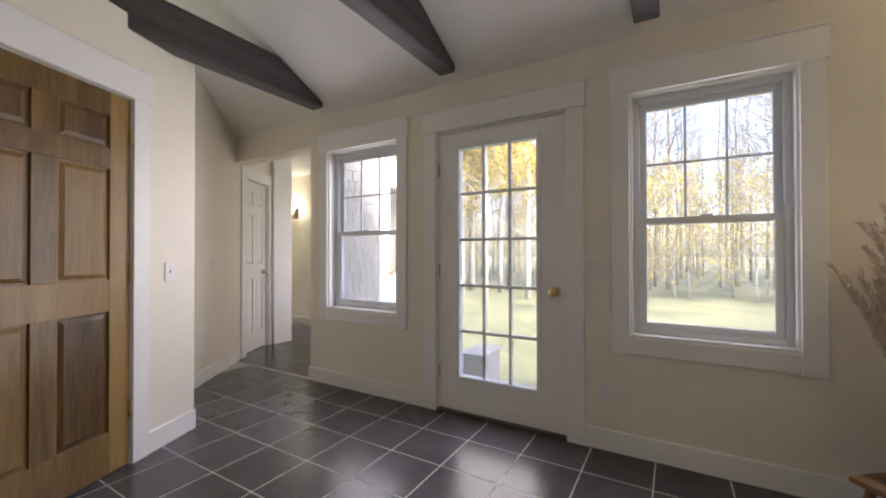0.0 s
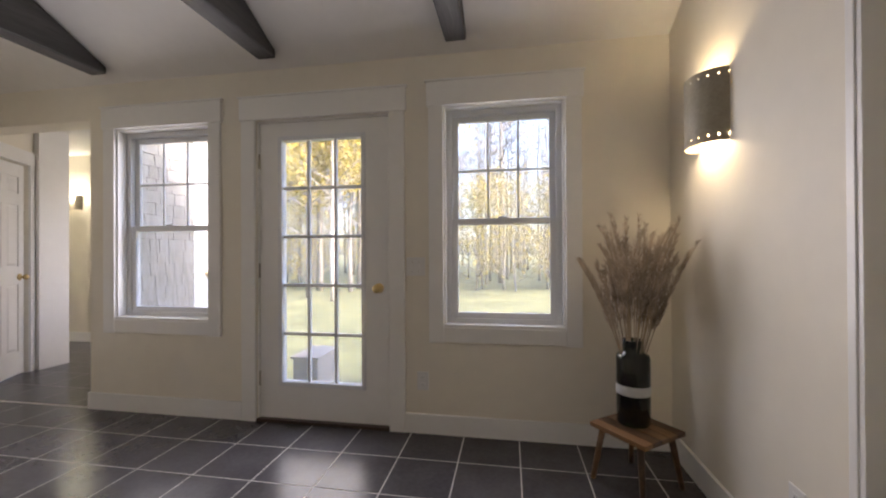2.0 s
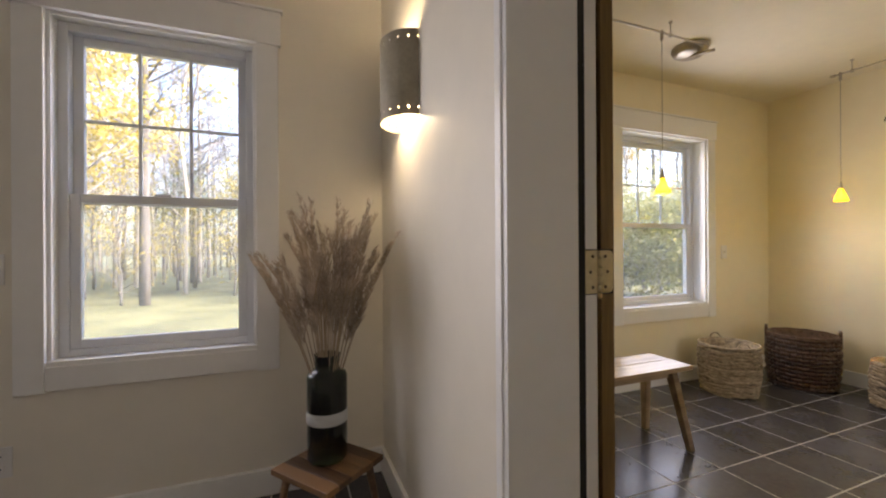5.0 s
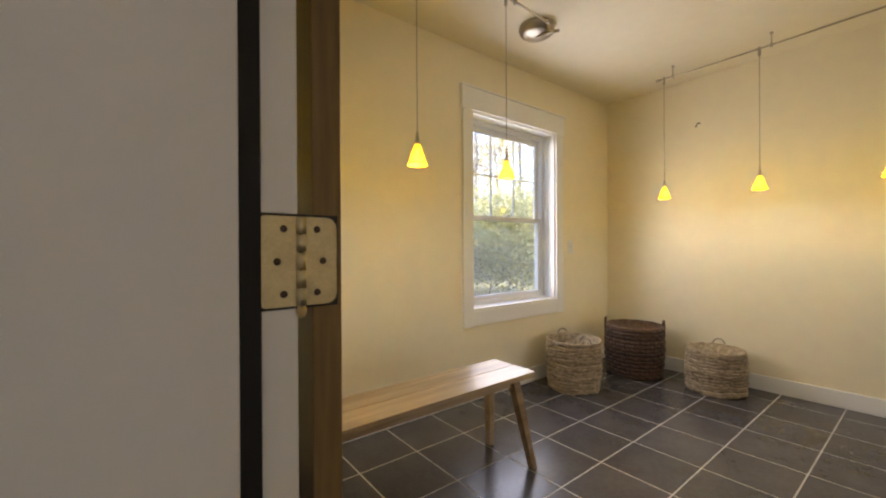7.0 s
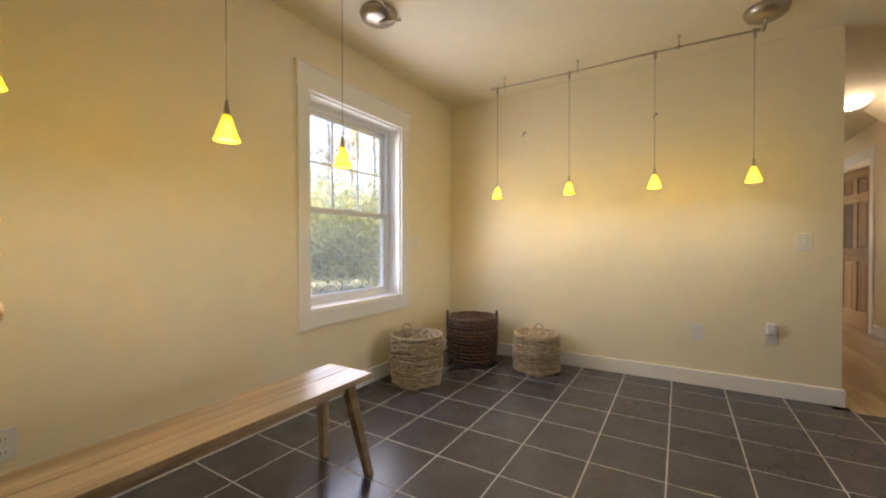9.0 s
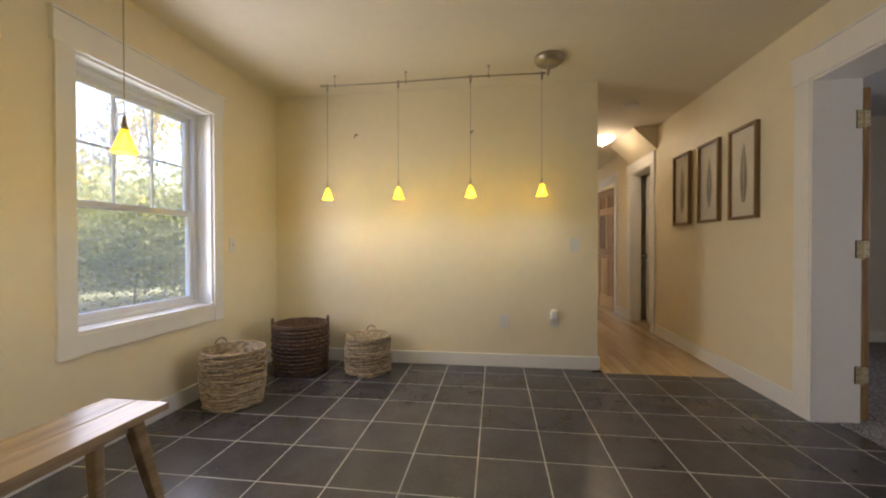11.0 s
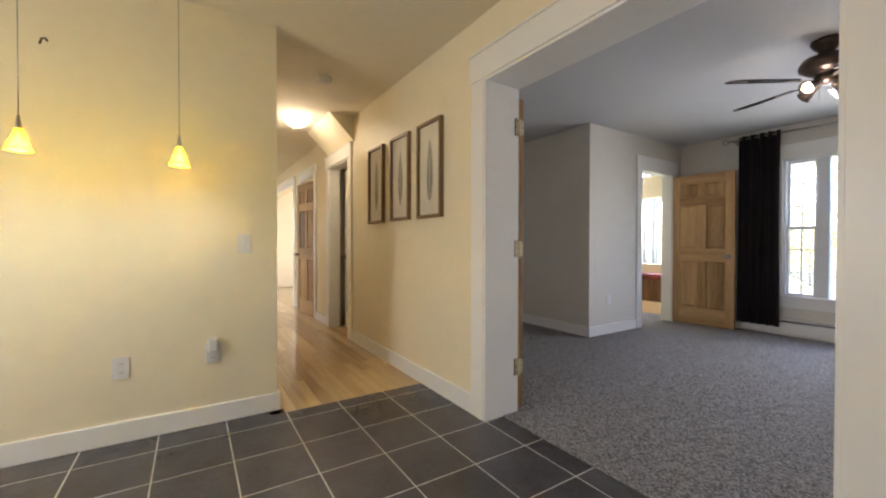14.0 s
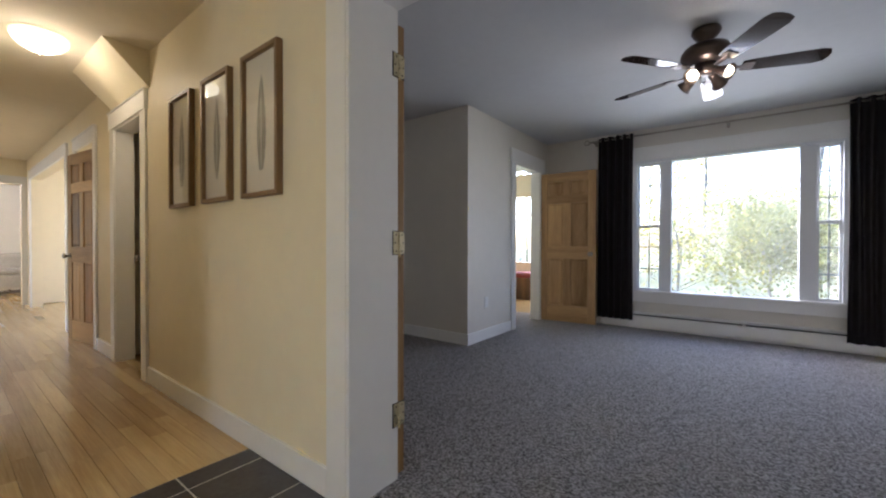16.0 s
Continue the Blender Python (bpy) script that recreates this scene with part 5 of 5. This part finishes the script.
def tree_thing(name, seed, height, radius, leaf_mat, leaves, spread, crown_from, label, limbs=26, leaf=(0.022, 0.05)):
    r = random.Random(seed)
    t = thing(name, pose(0, 0, -0.46), label, "tree", "woodland trees")
    bm = bmesh.new()
    bends = [(r.uniform(-0.12, 0.12) * i / 4, r.uniform(-0.12, 0.12) * i / 4, height * i / 8) for i in range(9)]
    tube(bends, [radius * (1 - 0.85 * i / 8) for i in range(9)], 8, bm=bm)
    tips = []
    for k in range(limbs):
        u = r.uniform(crown_from, 0.97)
        i = min(7, int(u * 8))
        p = Vector(bends[i]).lerp(Vector(bends[i + 1]), u * 8 - i)
        a = r.uniform(0, 6.28)
        ln = spread * (1.15 - u) * r.uniform(0.6, 1.3)
        q1 = p + Vector((math.cos(a) * ln * 0.5, math.sin(a) * ln * 0.5, ln * 0.28))
        q2 = p + Vector((math.cos(a + 0.3) * ln, math.sin(a + 0.3) * ln, ln * 0.7))
        tube([p, q1, q2], [radius * 0.24, radius * 0.14, radius * 0.03], 5, bm=bm)
        q3 = q1 + Vector((math.cos(a - 0.7) * ln * 0.5, math.sin(a - 0.7) * ln * 0.5, ln * 0.35))
        tube([q1, q3], [radius * 0.11, radius * 0.02], 4, bm=bm)
        q4 = q2.lerp(q1, 0.4) + Vector((math.cos(a + 1.2) * ln * 0.35, math.sin(a + 1.2) * ln * 0.35, ln * 0.5))
        tube([q2.lerp(q1, 0.4), q4], [radius * 0.07, radius * 0.015], 3, bm=bm)
        tips += [q1, q2, q2.lerp(q1, 0.5), q3, q4]
    part("trunk", bm, M_BARK, t)
    verts, faces = [], []
    for k in range(leaves):
        c = r.choice(tips) + Vector((r.gauss(0, 0.32), r.gauss(0, 0.32), r.gauss(0, 0.26)))
        s = r.uniform(*leaf)
        a = Vector((r.uniform(-1, 1), r.uniform(-1, 1), r.uniform(-1, 1))).normalized()
        b = a.cross(Vector((r.uniform(-1, 1), r.uniform(-1, 1), r.uniform(-1, 1)))).normalized()
        o = len(verts)
        verts += [tuple(c - a * s), tuple(c + b * s * 0.6), tuple(c + a * s), tuple(c - b * s * 0.6)]
        faces.append((o, o + 1, o + 2, o + 3))
    me = bpy.data.meshes.new("crown")
    me.from_pydata(verts, [], faces)
    part("crown", me, leaf_mat, t)
    return t


kinds = [
    tree_thing("maple_tree", 1, 11, 0.10, M_LEAFY, 6500, 3.2, 0.16, "slender maple with yellow autumn leaves", leaf=(0.05, 0.09)),
    tree_thing("oak_tree", 2, 13, 0.12, M_LEAFO, 1200, 2.8, 0.30, "tall thin oak with sparse russet leaves", 40),
    tree_thing("bare_tree", 3, 12, 0.075, M_LEAFO, 260, 2.4, 0.16, "tall bare grey-barked woodland tree", 54),
    tree_thing("young_tree", 4, 5, 0.05, M_LEAFG, 4200, 2.0, 0.08, "bushy young tree with green leaves"),
    tree_thing("sapling", 5, 4, 0.04, M_LEAFY, 1500, 1.8, 0.08, "low sapling with yellow-green leaves", 34),
    tree_thing("shrub", 6, 1.9, 0.03, M_PALELEAF, 13000, 1.7, 0.02, "dense pale yellow-green shrub at the edge of the lawn", 44, (0.025, 0.055)),
]
spots = random.Random(23)
used = [False] * 6


def put_tree(k, x, y):
    m = pose(x, y, -0.46, 0, 0, spots.uniform(0, 360)) @ Matrix.Scale(spots.uniform(0.8, 1.25), 4)
    if not used[k]:
        used[k] = True
        kinds[k].matrix_basis = m
        return
    c = copy_thing(kinds[k], m)
    c.matrix_basis = m


# woods behind the lawn, north
for i in range(250):
    d = 16 + 26 * spots.random() ** 1.2
    x = spots.uniform(-26, 24) * (0.5 + d / 40)
    put_tree(spots.choices((0, 1, 2, 3, 4), (0.25, 3, 9, 0.8, 1.2))[0], x, 3 + d)
for x, y in ((-6.5, 13.0), (-5.2, 12.2), (-4.2, 13.6), (-5.8, 15.0), (-8.2, 13.6), (-7.4, 15.5), (-9.6, 14.8)):
    put_tree(0, x, y)
for x, y in ((8.8, 8.4), (10.4, 9.2), (11.9, 8.6), (8.4, 10.6), (13.2, 10.4), (10.0, 11.6), (9.6, 8.0), (11.2, 8.2)):
    put_tree(5, x, y)
# shrubs along the edge of the lawn
for i in range(62):
    put_tree(spots.choice((1, 2, 4, 4, 5, 4)), -24 + i * 0.78 + spots.uniform(-0.5, 0.5), 15.5 + spots.uniform(-1.2, 2.5))
for x, y in ((4.3, -10.2), (2.6, -11.2), (1.2, -10.4), (0.0, -12.2), (5.6, -12.4), (3.4, -13.5)):
    put_tree(5 if x < 3 else 4, x, y)
# woods on the south side
for i in range(44):
    d = 12 + 22 * spots.random()
    x = 3.2 + spots.uniform(-14, 14) * (0.5 + d / 26)
    put_tree(spots.choices((0, 1, 2, 3, 4), (1, 2, 6, 2, 2))[0], x, -5.6 - d)

# ---- floor pieces ----
floor_ob = bpy.data.objects["floor_grout"]
GAP = 0.0068


def tile_mesh(w, d):
    return mesh_of("tile", boxes((0, w, 0, d, -0.010, 0.0), bevel=0.0008))


shared = {}


def lay_tiles(x0, y0, px, py, xa, xb, ya, yb, keep=lambda x, y: True):
    i0, i1 = math.floor((xa - x0) / px), math.ceil((xb - x0) / px)
    j0, j1 = math.floor((ya - y0) / py), math.ceil((yb - y0) / py)
    for i in range(i0, i1):
        for j in range(j0, j1):
            a, b = max(xa, x0 + i * px + GAP / 2), min(xb, x0 + (i + 1) * px - GAP / 2)
            c, d = max(ya, y0 + j * py + GAP / 2), min(yb, y0 + (j + 1) * py - GAP / 2)
            if b - a < 0.02 or d - c < 0.02 or not keep((a + b) / 2, (c + d) / 2):
                continue
            key = (round(b - a, 4), round(d - c, 4))
            if key not in shared:
                shared[key] = tile_mesh(*key)
            part("tile", shared[key], M_TILE, floor_ob, m=pose(a, c, 0.0))


lay_tiles(0.145, 2.415, 0.341, 0.338, -3.6, 1.47, -1.58, 2.73)
lay_tiles(0.145, 2.415, 0.341, 0.338, -6.3, -2.69, 2.735, 4.55)
lay_tiles(3.990, 0.052, 0.337, 0.3385, 1.475, 5.135, -1.12, 0.052)
lay_tiles(3.990, 0.052, 0.337, 0.3385, 1.475, 5.21, 0.052, 3.09)

hall_floor = bpy.data.objects["floor_wood_base"]
pl_meshes = [mesh_of("plank", boxes((0, ln - 0.0012, 0, 0.0818, -0.011, 0.0), bevel=0.0008)) for ln in (0.55, 0.8, 1.1, 1.4)]
prnd = random.Random(5)
for row in range(15):
    x = 5.137
    y = -1.095 + row * 0.083
    if y > 0.08:
        break
    first = True
    while x < 13.0:
        k = prnd.randrange(4)
        if first:
            k = prnd.randrange(2)
            first = False
        part("plank", pl_meshes[k], M_MAPLE, hall_floor, m=pose(x, y, 0.0))
        x += (0.55, 0.8, 1.1, 1.4)[k]
